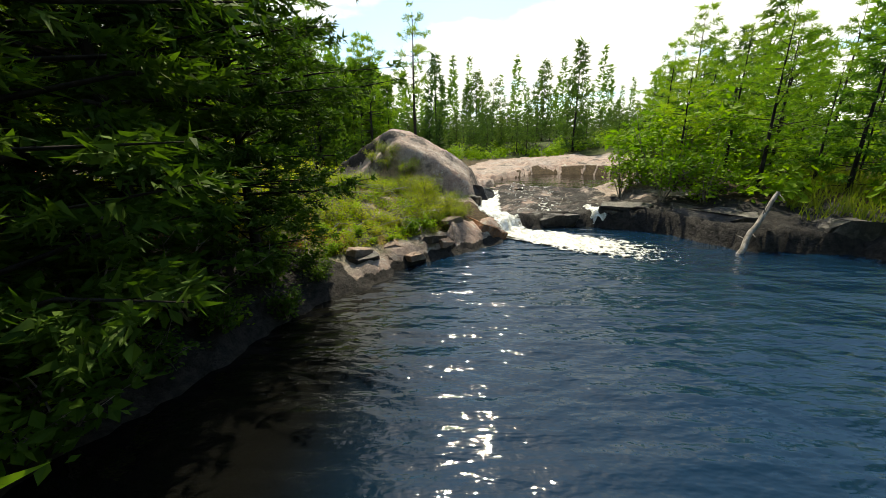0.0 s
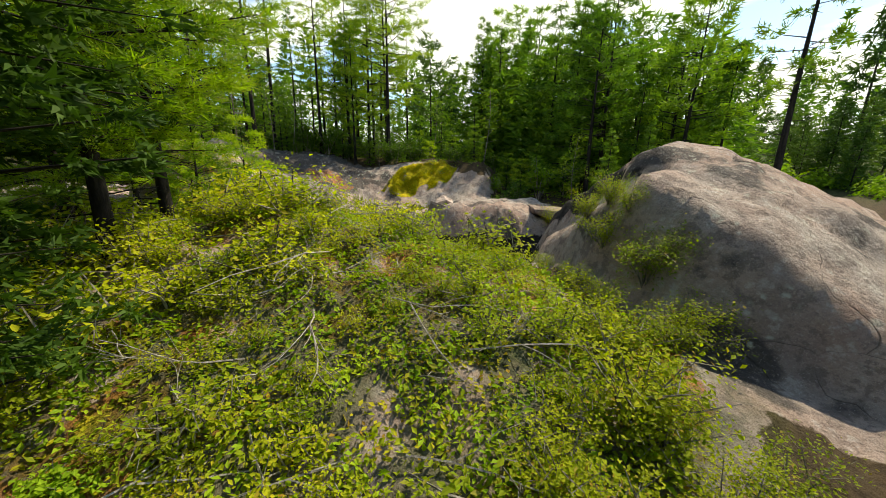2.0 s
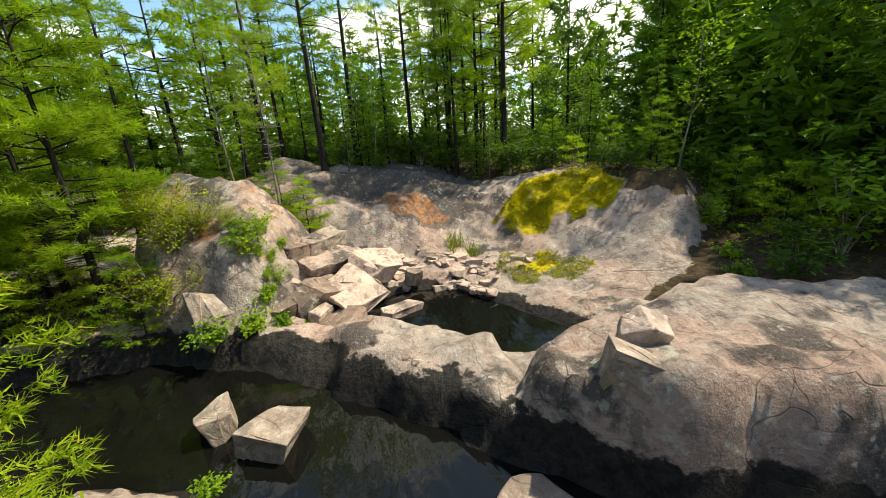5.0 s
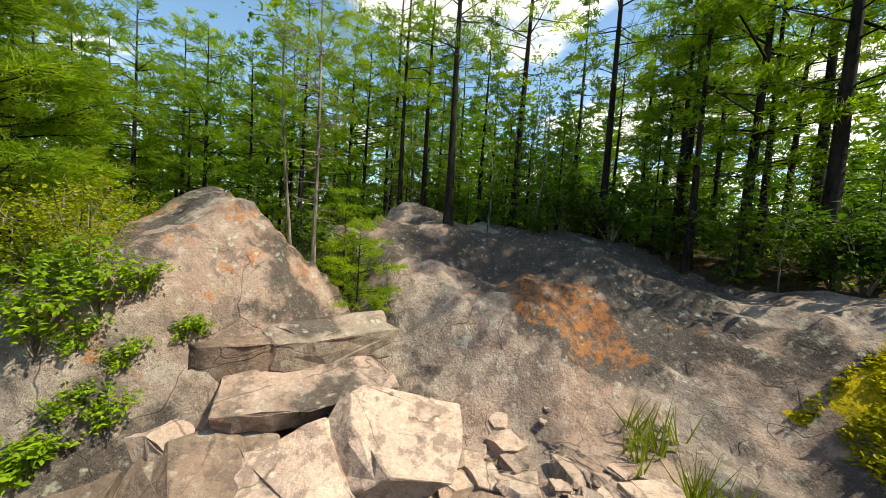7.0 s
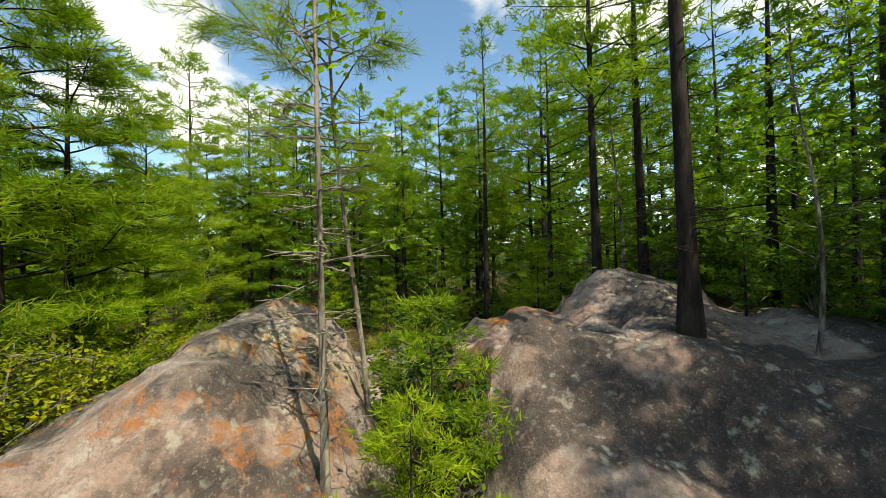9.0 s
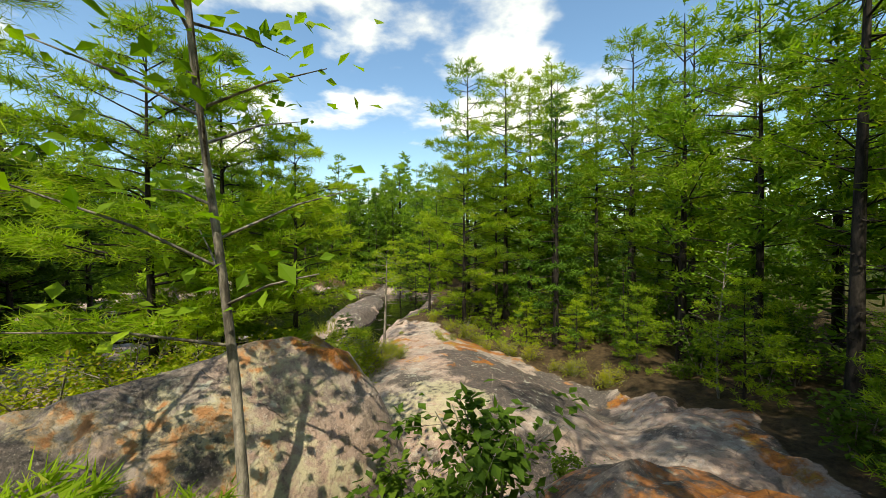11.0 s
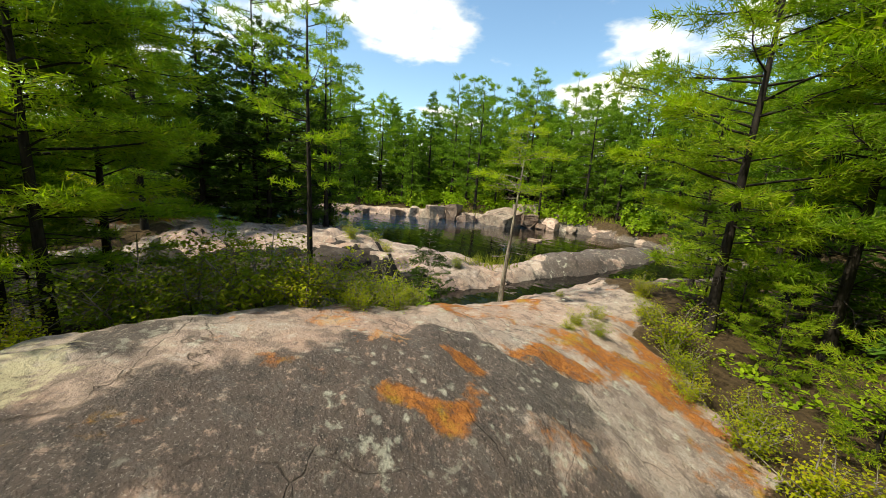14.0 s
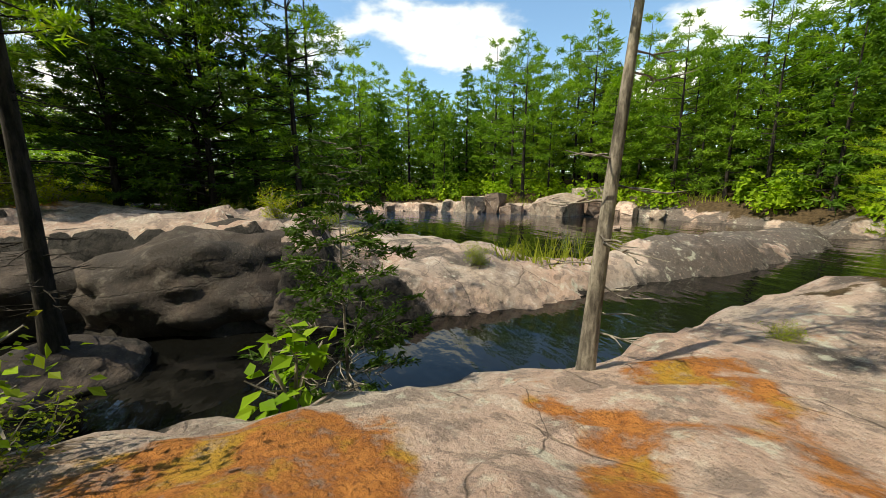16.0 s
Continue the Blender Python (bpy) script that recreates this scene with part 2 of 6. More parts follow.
def make_rock(name, pink, grey, wet=0.0, shade=1.0):
    m, nt, b, _ = material(name)
    co = nt.nodes.new("ShaderNodeTexCoord").outputs["Object"]
    inf = nt.nodes.new("ShaderNodeObjectInfo").outputs["Random"]
    off = nt.nodes.new("ShaderNodeVectorMath"); off.operation = "ADD"
    sc = nt.nodes.new("ShaderNodeCombineXYZ")
    nt.links.new(math_(nt, "MULTIPLY", inf, 40.0), sc.inputs[0])
    nt.links.new(co, off.inputs[0]); nt.links.new(sc.outputs[0], off.inputs[1])
    c, fine, mid, line = rock_colour(nt, off.outputs[0], pink, grey, speck=0.35)
    tint = mixc(nt, step_(nt, inf, 0.0, 1.0), (0.78 * shade, 0.74 * shade, 0.72 * shade), (1.08 * shade, 1.04 * shade, 1.0 * shade))
    c = mixc(nt, 1.0, c, tint, "MULTIPLY")
    nt.links.new(c, b.inputs["Base Color"])
    b.inputs["Roughness"].default_value = 0.85 - wet
    b.inputs["Specular IOR Level"].default_value = 0.3 + wet * 0.4
    bump_(nt, ((mid, 0.7, 0.08), (fine, 0.9, 0.02), (line, 0.5, 0.012)), b)
    return m


def make_leaf(name, dark, light, through_=0.35, tips=None, rough=0.6):
    """Leaves and needles: colour varies leaf by leaf and tree by tree; some light comes through."""
    m, nt, b, out = material(name)
    isl = nt.nodes.new("ShaderNodeNewGeometry").outputs["Random Per Island"]
    ob = nt.nodes.new("ShaderNodeObjectInfo").outputs["Random"]
    v = nt.nodes.new("ShaderNodeTexCoord").outputs["Object"]
    clump = noise_(nt, v, 0.9, 3)
    f = math_(nt, "ADD", math_(nt, "MULTIPLY", isl, 0.45), math_(nt, "MULTIPLY", step_(nt, clump, 0.3, 0.7), 0.55))
    c = mixc(nt, f, dark, light)
    if tips:
        c = mixc(nt, math_(nt, "MULTIPLY", step_(nt, isl, 0.90, 0.94), 0.8), c, tips)
    c = mixc(nt, 1.0, c, mixc(nt, ob, (0.68, 0.76, 0.74), (1.28, 1.16, 0.90)), "MULTIPLY")
    nt.links.new(c, b.inputs["Base Color"])
    b.inputs["Roughness"].default_value = rough
    b.inputs["Specular IOR Level"].default_value = 0.10
    tr = nt.nodes.new("ShaderNodeBsdfTranslucent")
    nt.links.new(mixc(nt, 1.0, c, (1.18, 1.42, 0.60), "MULTIPLY"), tr.inputs[0])
    mx = nt.nodes.new("ShaderNodeMixShader")
    mx.inputs[0].default_value = through_
    nt.links.new(b.outputs[0], mx.inputs[1]); nt.links.new(tr.outputs[0], mx.inputs[2])
    nt.links.new(mx.outputs[0], out.inputs[0])
    return m


def make_bark(name, dark, light, scale=9):
    m, nt, b, _ = material(name)
    v = nt.nodes.new("ShaderNodeTexCoord").outputs["Object"]
    n = noise_(nt, v, scale, 6, 0.65, stretch=(1, 1, 0.22))
    n2 = noise_(nt, v, scale * 5, 5, 0.7, stretch=(1, 1, 0.4))
    c = mixc(nt, step_(nt, n, 0.32, 0.68), dark, light)
    c = mixc(nt, math_(nt, "MULTIPLY", step_(nt, n2, 0.45, 0.7), 0.5), c, dark)
    nt.links.new(c, b.inputs["Base Color"])
    b.inputs["Roughness"].default_value = 0.92
    b.inputs["Specular IOR Level"].default_value = 0.15
    bump_(nt, ((n, 0.8, 0.02), (n2, 0.6, 0.008)), b)
    return m


def make_water():
    m, nt, b, _ = material("dark_river_water")
    v = where(nt)
    # sky's blue reflection on the open pool is painted into the base colour
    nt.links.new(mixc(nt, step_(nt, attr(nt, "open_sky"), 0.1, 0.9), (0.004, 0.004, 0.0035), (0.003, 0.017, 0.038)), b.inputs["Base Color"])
    b.inputs["Specular IOR Level"].default_value = 0.65
    b.inputs["Roughness"].default_value = 0.045
    b.inputs["IOR"].default_value = 1.33
    chop = attr(nt, "chop")
    w1 = noise_(nt, v, 0.95, 3, 0.5, stretch=(0.55, 1.35, 1))
    w2 = noise_(nt, v, 3.4, 3, 0.5, stretch=(0.6, 1.3, 1))
    w3 = noise_(nt, v, 11.0, 2, 0.5)
    h = math_(nt, "ADD", math_(nt, "MULTIPLY", w1, 1.3), math_(nt, "ADD", math_(nt, "MULTIPLY", w2, 0.38), math_(nt, "MULTIPLY", w3, 0.04)))
    h = math_(nt, "MULTIPLY", h, chop)
    bump_(nt, ((h, 1.0, 0.24),), b)
    return m


def make_foam():
    m, nt, b, _ = material("white_water_foam")
    v = where(nt)
    n = noise_(nt, v, 9, 7, 0.75, stretch=(1, 0.6, 1))
    n2 = noise_(nt, v, 1.7, 4, 0.6)
    c = mixc(nt, step_(nt, n, 0.38, 0.60), (0.40, 0.39, 0.33), (0.80, 0.82, 0.82))
    c = mixc(nt, math_(nt, "MULTIPLY", step_(nt, n2, 0.55, 0.72), 0.3), c, (0.50, 0.44, 0.22))
    nt.links.new(c, b.inputs["Base Color"])
    b.inputs["Roughness"].default_value = 0.45
    b.inputs["Subsurface Weight"].default_value = 0.0
    bump_(nt, ((n, 0.9, 0.06),), b)
    hole = step_(nt, math_(nt, "ADD", attr(nt, "cover"), math_(nt, "MULTIPLY", math_(nt, "SUBTRACT", noise_(nt, v, 6.5, 7, 0.75), 0.5), 1.9)), 0.40, 0.56)
    nt.links.new(hole, b.inputs["Alpha"])
    return m


GROUND = make_ground()
ROCK = make_rock("pink_gneiss", (0.55, 0.415, 0.355), (0.45, 0.365, 0.325))
ROCK_DARK = make_rock("dark_wet_gneiss", (0.085, 0.070, 0.065), (0.05, 0.047, 0.046), 0.35, 0.22)
ROCK_STAIN = make_rock("stained_gneiss", (0.34, 0.23, 0.18), (0.24, 0.19, 0.16), 0.0, 0.75)
ROCK_ORANGE = make_rock("rusty_gneiss", (0.45, 0.16, 0.035), (0.30, 0.12, 0.04))
ROCK_BLACK = make_rock("black_lichened_gneiss", (0.16, 0.125, 0.11), (0.075, 0.070, 0.068), 0.0, 0.24)
ROCK_GREY = make_rock("grey_lichened_gneiss", (0.27, 0.225, 0.19), (0.34, 0.31, 0.265))
WATER, FOAM = make_water(), make_foam()
PINE = make_leaf("pine_needles", (0.075, 0.145, 0.015), (0.355, 0.480, 0.038), 0.52, (0.34, 0.31, 0.06))
DARKLEAF = make_leaf("dark_bush_leaves", (0.035, 0.075, 0.010), (0.120, 0.200, 0.022), 0.40)
SPRUCE = make_leaf("spruce_needles", (0.034, 0.088, 0.016), (0.180, 0.300, 0.036), 0.42)
# darker copy of the needles: distant trees' backlit tone put into the colour
FARLEAF = make_leaf("distant_needles", (0.035, 0.075, 0.018), (0.135, 0.215, 0.040), 0.30)
MIDLEAF = make_leaf("wooded_bank_needles", (0.048, 0.112, 0.016), (0.260, 0.400, 0.040), 0.45)
CEDAR = make_leaf("cedar_sprays", (0.020, 0.048, 0.009), (0.080, 0.145, 0.020), 0.30)
BROAD = make_leaf("broad_leaves", (0.080, 0.170, 0.014), (0.290, 0.420, 0.030), 0.42)
HEATH = make_leaf("heath_leaves", (0.165, 0.220, 0.014), (0.520, 0.525, 0.034), 0.50, (0.36, 0.28, 0.06))
MOSSY = make_leaf("moss_and_heath_sprigs", (0.110, 0.130, 0.012), (0.480, 0.420, 0.026), 0.35, (0.26, 0.13, 0.03))
GOLDEN = make_leaf("golden_moss_sprigs", (0.240, 0.230, 0.014), (0.740, 0.600, 0.028), 0.35, (0.12, 0.20, 0.02))
JUNIPER = make_leaf("juniper_sprays", (0.095, 0.150, 0.012), (0.410, 0.430, 0.028), 0.48, (0.24, 0.15, 0.04))
GRASS = make_leaf("grass_blades", (0.110, 0.150, 0.020), (0.260, 0.300, 0.045), 0.35)
BARK = make_bark("dark_pine_bark", (0.010, 0.009, 0.008), (0.046, 0.038, 0.033))
BARK_GREY = make_bark("grey_lichened_bark", (0.055, 0.047, 0.040), (0.36, 0.32, 0.27), 15)
DEAD = make_bark("bleached_dead_wood", (0.15, 0.13, 0.11), (0.42, 0.38, 0.34), 14)


# ---- noise, polygons and the lie of the land ----
_perm = np.random.RandomState(7).permutation(4096)


def vnoise(x, y, seed=0):
    """Smooth noise in -1..1 over arrays."""
    x, y = np.asarray(x, float), np.asarray(y, float)
    ix, iy = np.floor(x).astype(int), np.floor(y).astype(int)
    fx, fy = x - ix, y - iy
    ux, uy = fx * fx * fx * (fx * (fx * 6 - 15) + 10), fy * fy * fy * (fy * (fy * 6 - 15) + 10)

    def corner(a, b):
        h = _perm[(_perm[(ix + a + seed * 131) & 4095] + iy + b) & 4095] / 4095.0 * 2 * np.pi
        return np.cos(h) * (fx - a) + np.sin(h) * (fy - b)
    top = corner(0, 0) * (1 - ux) + corner(1, 0) * ux
    low = corner(0, 1) * (1 - ux) + corner(1, 1) * ux
    return (top * (1 - uy) + low * uy) * 1.5


def fbm(x, y, octaves=4, seed=0, gain=0.5):
    s, a = 0, 1.0
    for o in range(octaves):
        s = s + a * vnoise(x * 2 ** o + 17.3 * o, y * 2 ** o - 9.1 * o, seed + o)
        a *= gain
    return s


def inside(poly, x, y):
    """Distance to the outline, above 0 within the polygon."""
    x, y = np.asarray(x, float), np.asarray(y, float)
    best = np.full(x.shape, 1e9)
    odd = np.zeros(x.shape, bool)
    for (ax, ay), (bx, by) in zip(poly, poly[1:] + poly[:1]):
        dx, dy = bx - ax, by - ay
        t = np.clip(((x - ax) * dx + (y - ay) * dy) / (dx * dx + dy * dy), 0, 1)
        best = np.minimum(best, np.hypot(x - ax - t * dx, y - ay - t * dy))
        cross = (ay > y) != (by > y)
        odd ^= cross & (x < dx * (y - ay) / (by - ay if by != ay else 1e-9) + ax)
    return np.where(odd, best, -best)


def smooth(v, lo, hi):
    t = np.clip((v - lo) / (hi - lo), 0, 1)
    return t * t * (3 - 2 * t)


RIVER = [(1.6, 8.4), (1.3, 7.8), (0.3, 6.8), (-0.3, 6.4), (-1.0, 5.4), (-1.4, 4.9), (-2.0, 3.6), (-2.6, 2.0), (-2.6, 0.0), (-3.0, -1.6),
         (-5.5, -1.2), (-7.4, -2.1), (-8.8, -3.2), (-9.9, -3.6), (-9.6, -5.0), (-9.0, -6.4), (-8.4, -9.0), (-8.3, -12.3), (-9.4, -13.6), (-8.0, -16.0), (-5.0, -15.7), (-2.0, -15.4), (1.0, -13.3),
         (3.4, -10.8), (5.6, -8.4), (7.6, -4.8), (9.4, -1.4), (10.5, 2.0), (9.4, 5.2), (8.3, 6.7), (6.4, 7.1), (5.7, 8.5), (4.7, 9.3), (4.0, 9.5), (2.3, 9.3)]
CREEK = [(-4.2, 14.4), (-4.4, 13.0), (-5.3, 12.0), (-6.0, 11.3), (-7.2, 10.6), (-8.4, 9.4), (-9.0, 7.6), (-9.0, 5.6), (-9.2, 3.9), (-9.8, 2.4),
         (-10.8, 0.9), (-11.3, 0.1), (-11.4, -1.2), (-11.3, -2.6), (-11.1, -4.0), (-10.9, -6.0), (-10.6, -9.0), (-9.9, -12.2), (-9.0, -13.4), (-9.8, -15.6),
         (-12.6, -13.5), (-12.9, -9.0), (-12.4, -6.6), (-12.5, -4.4), (-12.9, -2.6), (-12.9, -1.2), (-12.9, 0.0), (-12.95, 0.9), (-12.7, 1.6), (-12.3, 2.4), (-12.1, 3.0), (-12.3, 3.6), (-12.2, 5.6),
         (-11.9, 7.2), (-11.0, 8.8), (-9.9, 10.0), (-8.8, 11.2), (-7.9, 11.7), (-6.9, 12.7), (-6.2, 14.3), (-5.4, 15.6), (-4.2, 17.2), (-3.2, 16.6)]
POND = [(-12.1, 9.3), (-11.4, 10.4), (-10.7, 11.3), (-9.6, 12.4), (-9.2, 13.6), (-9.3, 14.6), (-10.5, 14.3), (-11.5, 13.8), (-12.7, 13.1), (-13.4, 11.8), (-12.9, 10.8), (-12.8, 9.7)]
UPPER = [(1.9, 14.6), (3.3, 14.2), (5.2, 13.4), (7.0, 14.2), (8.6, 16.5), (9.0, 19.0), (7.6, 21.0), (5.2, 21.2), (3.4, 19.0), (1.8, 16.6)]
UPPER_Z = 0.6

# the way the ground rises from the water: x, y, reach, height far off, slope at the bank, lip at the water
SHORES = [(-3.0, 7.8, 3.2, 2.4, 0.52, 0.12), (-5.6, 8.4, 1.7, 2.2, 1.1, 0.2), (-3.5, 2.5, 3.0, 1.6, 0.40, 0.15), (-7.0, 0.5, 3.2, 0.22, 0.08, 0.42), (-6.8, 5.2, 2.2, 0.5, 0.2, 0.75),
          (-9.7, -7.0, 3.0, 0.35, 0.4, 0.12), (-13.6, -1.5, 1.6, 1.2, 0.15, 0.10), (-17.4, 0.0, 4.0, 0.6, 0.10, 0.16), (-19.0, 6.0, 3.0, 2.6, 0.17, 0.30), (-14.5, 16.0, 4.0, 0.7, 0.20, 0.10),
          (-9.5, 11.0, 1.5, 0.3, 0.15, 0.15), (-12.5, 6.5, 2.5, 1.6, 0.40, 0.30), (0.5, 12.0, 3.0, 0.5, 0.20, 0.30), (6.5, 9.5, 3.0, 0.9, 0.20, 0.45),
          (11.5, 7.0, 4.0, 1.2, 0.25, 0.2), (2.0, -16.0, 6.0, 3.0, 0.30, 0.40), (10.5, -6.0, 5.0, 2.6, 0.25, 0.35), (-14.0, -8.0, 4.0, 0.9, 0.2, 0.15),
          (-19.0, -6.0, 5.0, 1.0, 0.10, 0.15), (-8.0, 16.0, 3.0, 1.4, 0.3, 0.2), (3.0, 22.0, 6.0, 0.9, 0.08, 0.45)]


def plateau(h, x, y, poly, top, fall, rough=0.12, seed=3):
    """Raises the land to a slab of rock over the polygon, with sides that drop by the given slope."""
    d = inside(poly, x, y) + rough * fbm(x * 1.3, y * 1.3, 3, seed)
    z = top - fall * np.maximum(0, -d) - 0.10 * np.exp(-np.maximum(d, 0) / 0.12)
    return np.maximum(h, np.where(d > -3, z, -9))


def land(x, y):
    x, y = np.asarray(x, float), np.asarray(y, float)
    jag = 0.16 * fbm(x * 0.9, y * 0.9, 4, 11) + 0.10 * fbm(x * 3.1, y * 3.1, 3, 23)
    wet = np.maximum(np.maximum(inside(RIVER, x, y), inside(CREEK, x, y)), inside(POND, x, y))
    d = -wet + jag
    far, slope, lip, total = 0.004 * 2.4, 0.004 * 0.2, 0.004 * 0.25, 0.004
    for cx, cy, r, f, s, l in SHORES:
        w = np.exp(-((x - cx) ** 2 + (y - cy) ** 2) / (r * r))
        far, slope, lip, total = far + w * f, slope + w * s, lip + w * l, total + w
    far, slope, lip = far / total, slope / total, lip / total
    dd = np.maximum(d, 0)
    h = lip * smooth(d, -0.05, 0.30) + far * (1 - np.exp(-slope * dd / far))
    h = np.where(d > -0.05, h, -np.minimum(1.2, 0.55 * np.maximum(-d, 0)) - 0.02)
    # hills behind the woods
    out = np.hypot(x + 4, y - 2)
    h = h + smooth(out, 34, 140) * (4.5 + 2.5 * fbm(x * 0.012, y * 0.012, 2, 5))
    # rock wall west of the pond
    dp = -inside(POND, x, y)
    toe = 1.5 - 0.9 * np.exp(-((x + 16.0) ** 2 + (y - 11.8) ** 2) / 4.0)
    reach = dp + 0.30 * fbm(x * 0.5, y * 0.5, 3, 31)
    wall = 0.30 + 1.80 * smooth(reach, toe, toe + 2.8) + 0.55 * smooth(reach, 3.7, 4.6) * (1 - 0.6 * smooth(y, 14.5, 16.5)) + 0.20 * fbm(x * 0.45, y * 0.45, 3, 33)
    wall = wall - 0.6 * np.exp(-((x + 17.0) ** 2 + (y - 14.9) ** 2) / 1.5) - 0.35 * np.exp(-((x + 17.4) ** 2 + (y - 11.6) ** 2) / 0.8)
    side = smooth(inside([(-13.2, 10.6), (-14.9, 10.2), (-17.0, 8.4), (-21.0, 7.0), (-27.0, 11.0), (-25.0, 20.0), (-17.0, 23.0), (-11.5, 20.0), (-10.2, 17.0), (-9.5, 14.0), (-12.8, 12.6)], x, y), -0.5, 0.9)
    h = np.where(side > 0, np.maximum(h, h + (wall - h) * side), h)
    h = np.maximum(h, 3.15 - 0.42 * ((x + 19.5) ** 2 + (y - 9.5) ** 2) - 0.1 * fbm(x, y, 3, 9))
    h = np.maximum(h, 2.62 - 0.22 * ((x + 18.5) ** 2 + (y - 8.6) ** 2) - 0.1 * fbm(x, y, 3, 10))
    # long whale-backed rock between creek and pond
    h = plateau(h, x, y, [(-8.6, 12.2), (-7.9, 12.0), (-7.0, 12.9), (-6.2, 14.4), (-5.4, 15.8), (-5.2, 17.5), (-7.2, 17.6), (-8.6, 15.2), (-9.0, 13.4)],
                1.28 + 0.04 * (x + 7) - 0.09 * (x + 7.2 + 0.55 * (y - 14)) ** 2 + 0.07 * fbm(x, y, 3, 41), 3.2)
    h = plateau(h, x, y, [(-11.2, 9.9), (-9.9, 10.1), (-8.8, 11.3), (-7.9, 11.9), (-8.6, 12.4), (-9.6, 12.2), (-10.9, 11.2)], 0.50 + 0.10 * fbm(x, y, 3, 43), 2.2)
    # dome above the falls: a tilted slab over a lower terrace
    back = 2.82 - 0.20 * (x + 1.95) - 0.10 * np.maximum(x + 1.95, 0) ** 2
    h = plateau(h, x, y, [(-4.2, 13.3), (-3.5, 12.2), (-2.1, 11.3), (-0.8, 10.9), (0.6, 10.9), (1.7, 12.2), (2.0, 14.0), (0.3, 15.4), (-2.2, 15.4), (-4.0, 14.6)],
                np.minimum(back - 0.10 - 0.10 * np.abs(y - 13.2), 0.75 + 0.62 * (x + 4.2)) + 0.05 * fbm(x * 1.5, y * 1.5, 3, 45), 2.6, 0.10)
    h = plateau(h, x, y, [(-4.5, 13.8), (-3.3, 13.05), (-2.3, 12.45), (-1.4, 12.1), (-0.6, 11.9), (1.2, 12.6), (1.7, 14.0), (0.2, 15.0), (-2.0, 15.2), (-4.2, 14.9)],
                np.minimum(back, 2.80 + 0.52 * (x + 1.95)) - 0.08 * np.abs(y - 13.0) + 0.04 * fbm(x * 1.5, y * 1.5, 3, 47), 2.4, 0.10)
    # sill of the falls
    sill = inside([(1.2, 9.5), (4.2, 9.9), (5.6, 10.6), (6.6, 13.6), (5.0, 14.2), (1.6, 15.2), (1.0, 12.0)], x, y)
    slab = 0.30 + 0.34 * np.clip((y - 9.9) / 4.0, 0, 1) - 0.20 * smooth(x, 2.2, 1.3) + 0.05 * fbm(x * 1.2, y * 1.2, 3, 51)
    h = np.where(sill > -0.3, h + (slab - h) * smooth(sill, -0.3, 0.15), h)
    # upper pool
    up = inside(UPPER, x, y) + 0.3 * fbm(x * 0.6, y * 0.6, 3, 53)
    h = np.where(up > -2.5, np.maximum(h, UPPER_Z + 0.10 - 0.12 * smooth(up, -2.5, -3.5) - 0.4 * smooth(sill, -0.2, 0.3)), h)
    h = np.where(up > 0, UPPER_Z - 0.02 - np.minimum(0.5, 0.3 * up), h)
    # rusty tongue and dark shoulder by the falls
    h = plateau(h, x, y, [(0.2, 7.3), (1.15, 8.0), (1.35, 8.6), (0.9, 9.8), (0.4, 10.4), (-0.4, 9.6)], 0.62 - 0.36 * (x - 0.2) + 0.05 * fbm(x * 2, y * 2, 2, 55), 2.6, 0.05)
    # pointed block and its back slope
    nw = -0.762 * (x + 14.13) + 0.647 * (y - 8.43)
    ne = -0.252 * (x + 14.13) + 0.968 * (y - 8.43)
    top = np.minimum(2.9 - 0.532 * (x + 14.13) + 0.322 * (y - 8.43), 3.15) - np.maximum(0, np.maximum(1.05 * nw, 1.1 * ne)) - 0.8 * np.maximum(0, 7.0 - y)
    h = plateau(h, x, y, [(-15.1, 9.75), (-14.3, 9.65), (-13.6, 9.45), (-12.7, 9.0), (-12.1, 8.5), (-12.6, 7.4), (-13.8, 6.5), (-15.2, 6.2), (-16.2, 6.8), (-15.7, 8.9)], top + 0.08 * fbm(x * 1.4, y * 1.4, 3, 57), 2.4)
    # ridge between the pools
    h = plateau(h, x, y, [(-10.7, -0.4), (-10.7, -1.4), (-10.0, -2.5), (-9.3, -2.9), (-7.7, -1.8), (-7.4, -0.2)], 0.46 + 0.06 * fbm(x, y, 3, 61) - 0.16 * (0.5 * (x + 9) + 0.85 * (y + 1.8)) ** 2, 0.6)
    h = plateau(h, x, y, [(-11.1, -2.0), (-10.8, -3.9), (-9.9, -4.6), (-10.0, -3.4), (-10.2, -2.4)], 0.17 + 0.06 * fbm(x, y, 3, 62), 1.2)
    h = plateau(h, x, y, [(-10.7, -4.2), (-10.9, -6.2), (-10.8, -7.4), (-10.0, -9.0), (-9.3, -8.2), (-9.6, -5.8), (-10.1, -4.7)], 0.52 + 0.06 * fbm(x, y, 3, 63) - 0.045 * (y + 6.6) ** 2 - 0.3 * (x + 10.1) ** 2, 0.7)
    # bulging dark wall on the far side of the gorge
    h = plateau(h, x, y, [(-10.75, 0.15), (-10.4, 1.2), (-10.25, 2.2), (-10.1, 3.4), (-9.7, 4.8), (-8.0, 5.2), (-6.5, 3.2), (-6.4, 0.9), (-8.8, 0.1)], 1.06 - 0.05 * np.maximum(x + 10.2, 0) + 0.14 * fbm(x * 0.9, y * 0.9, 3, 69), 1.9, 0.18)
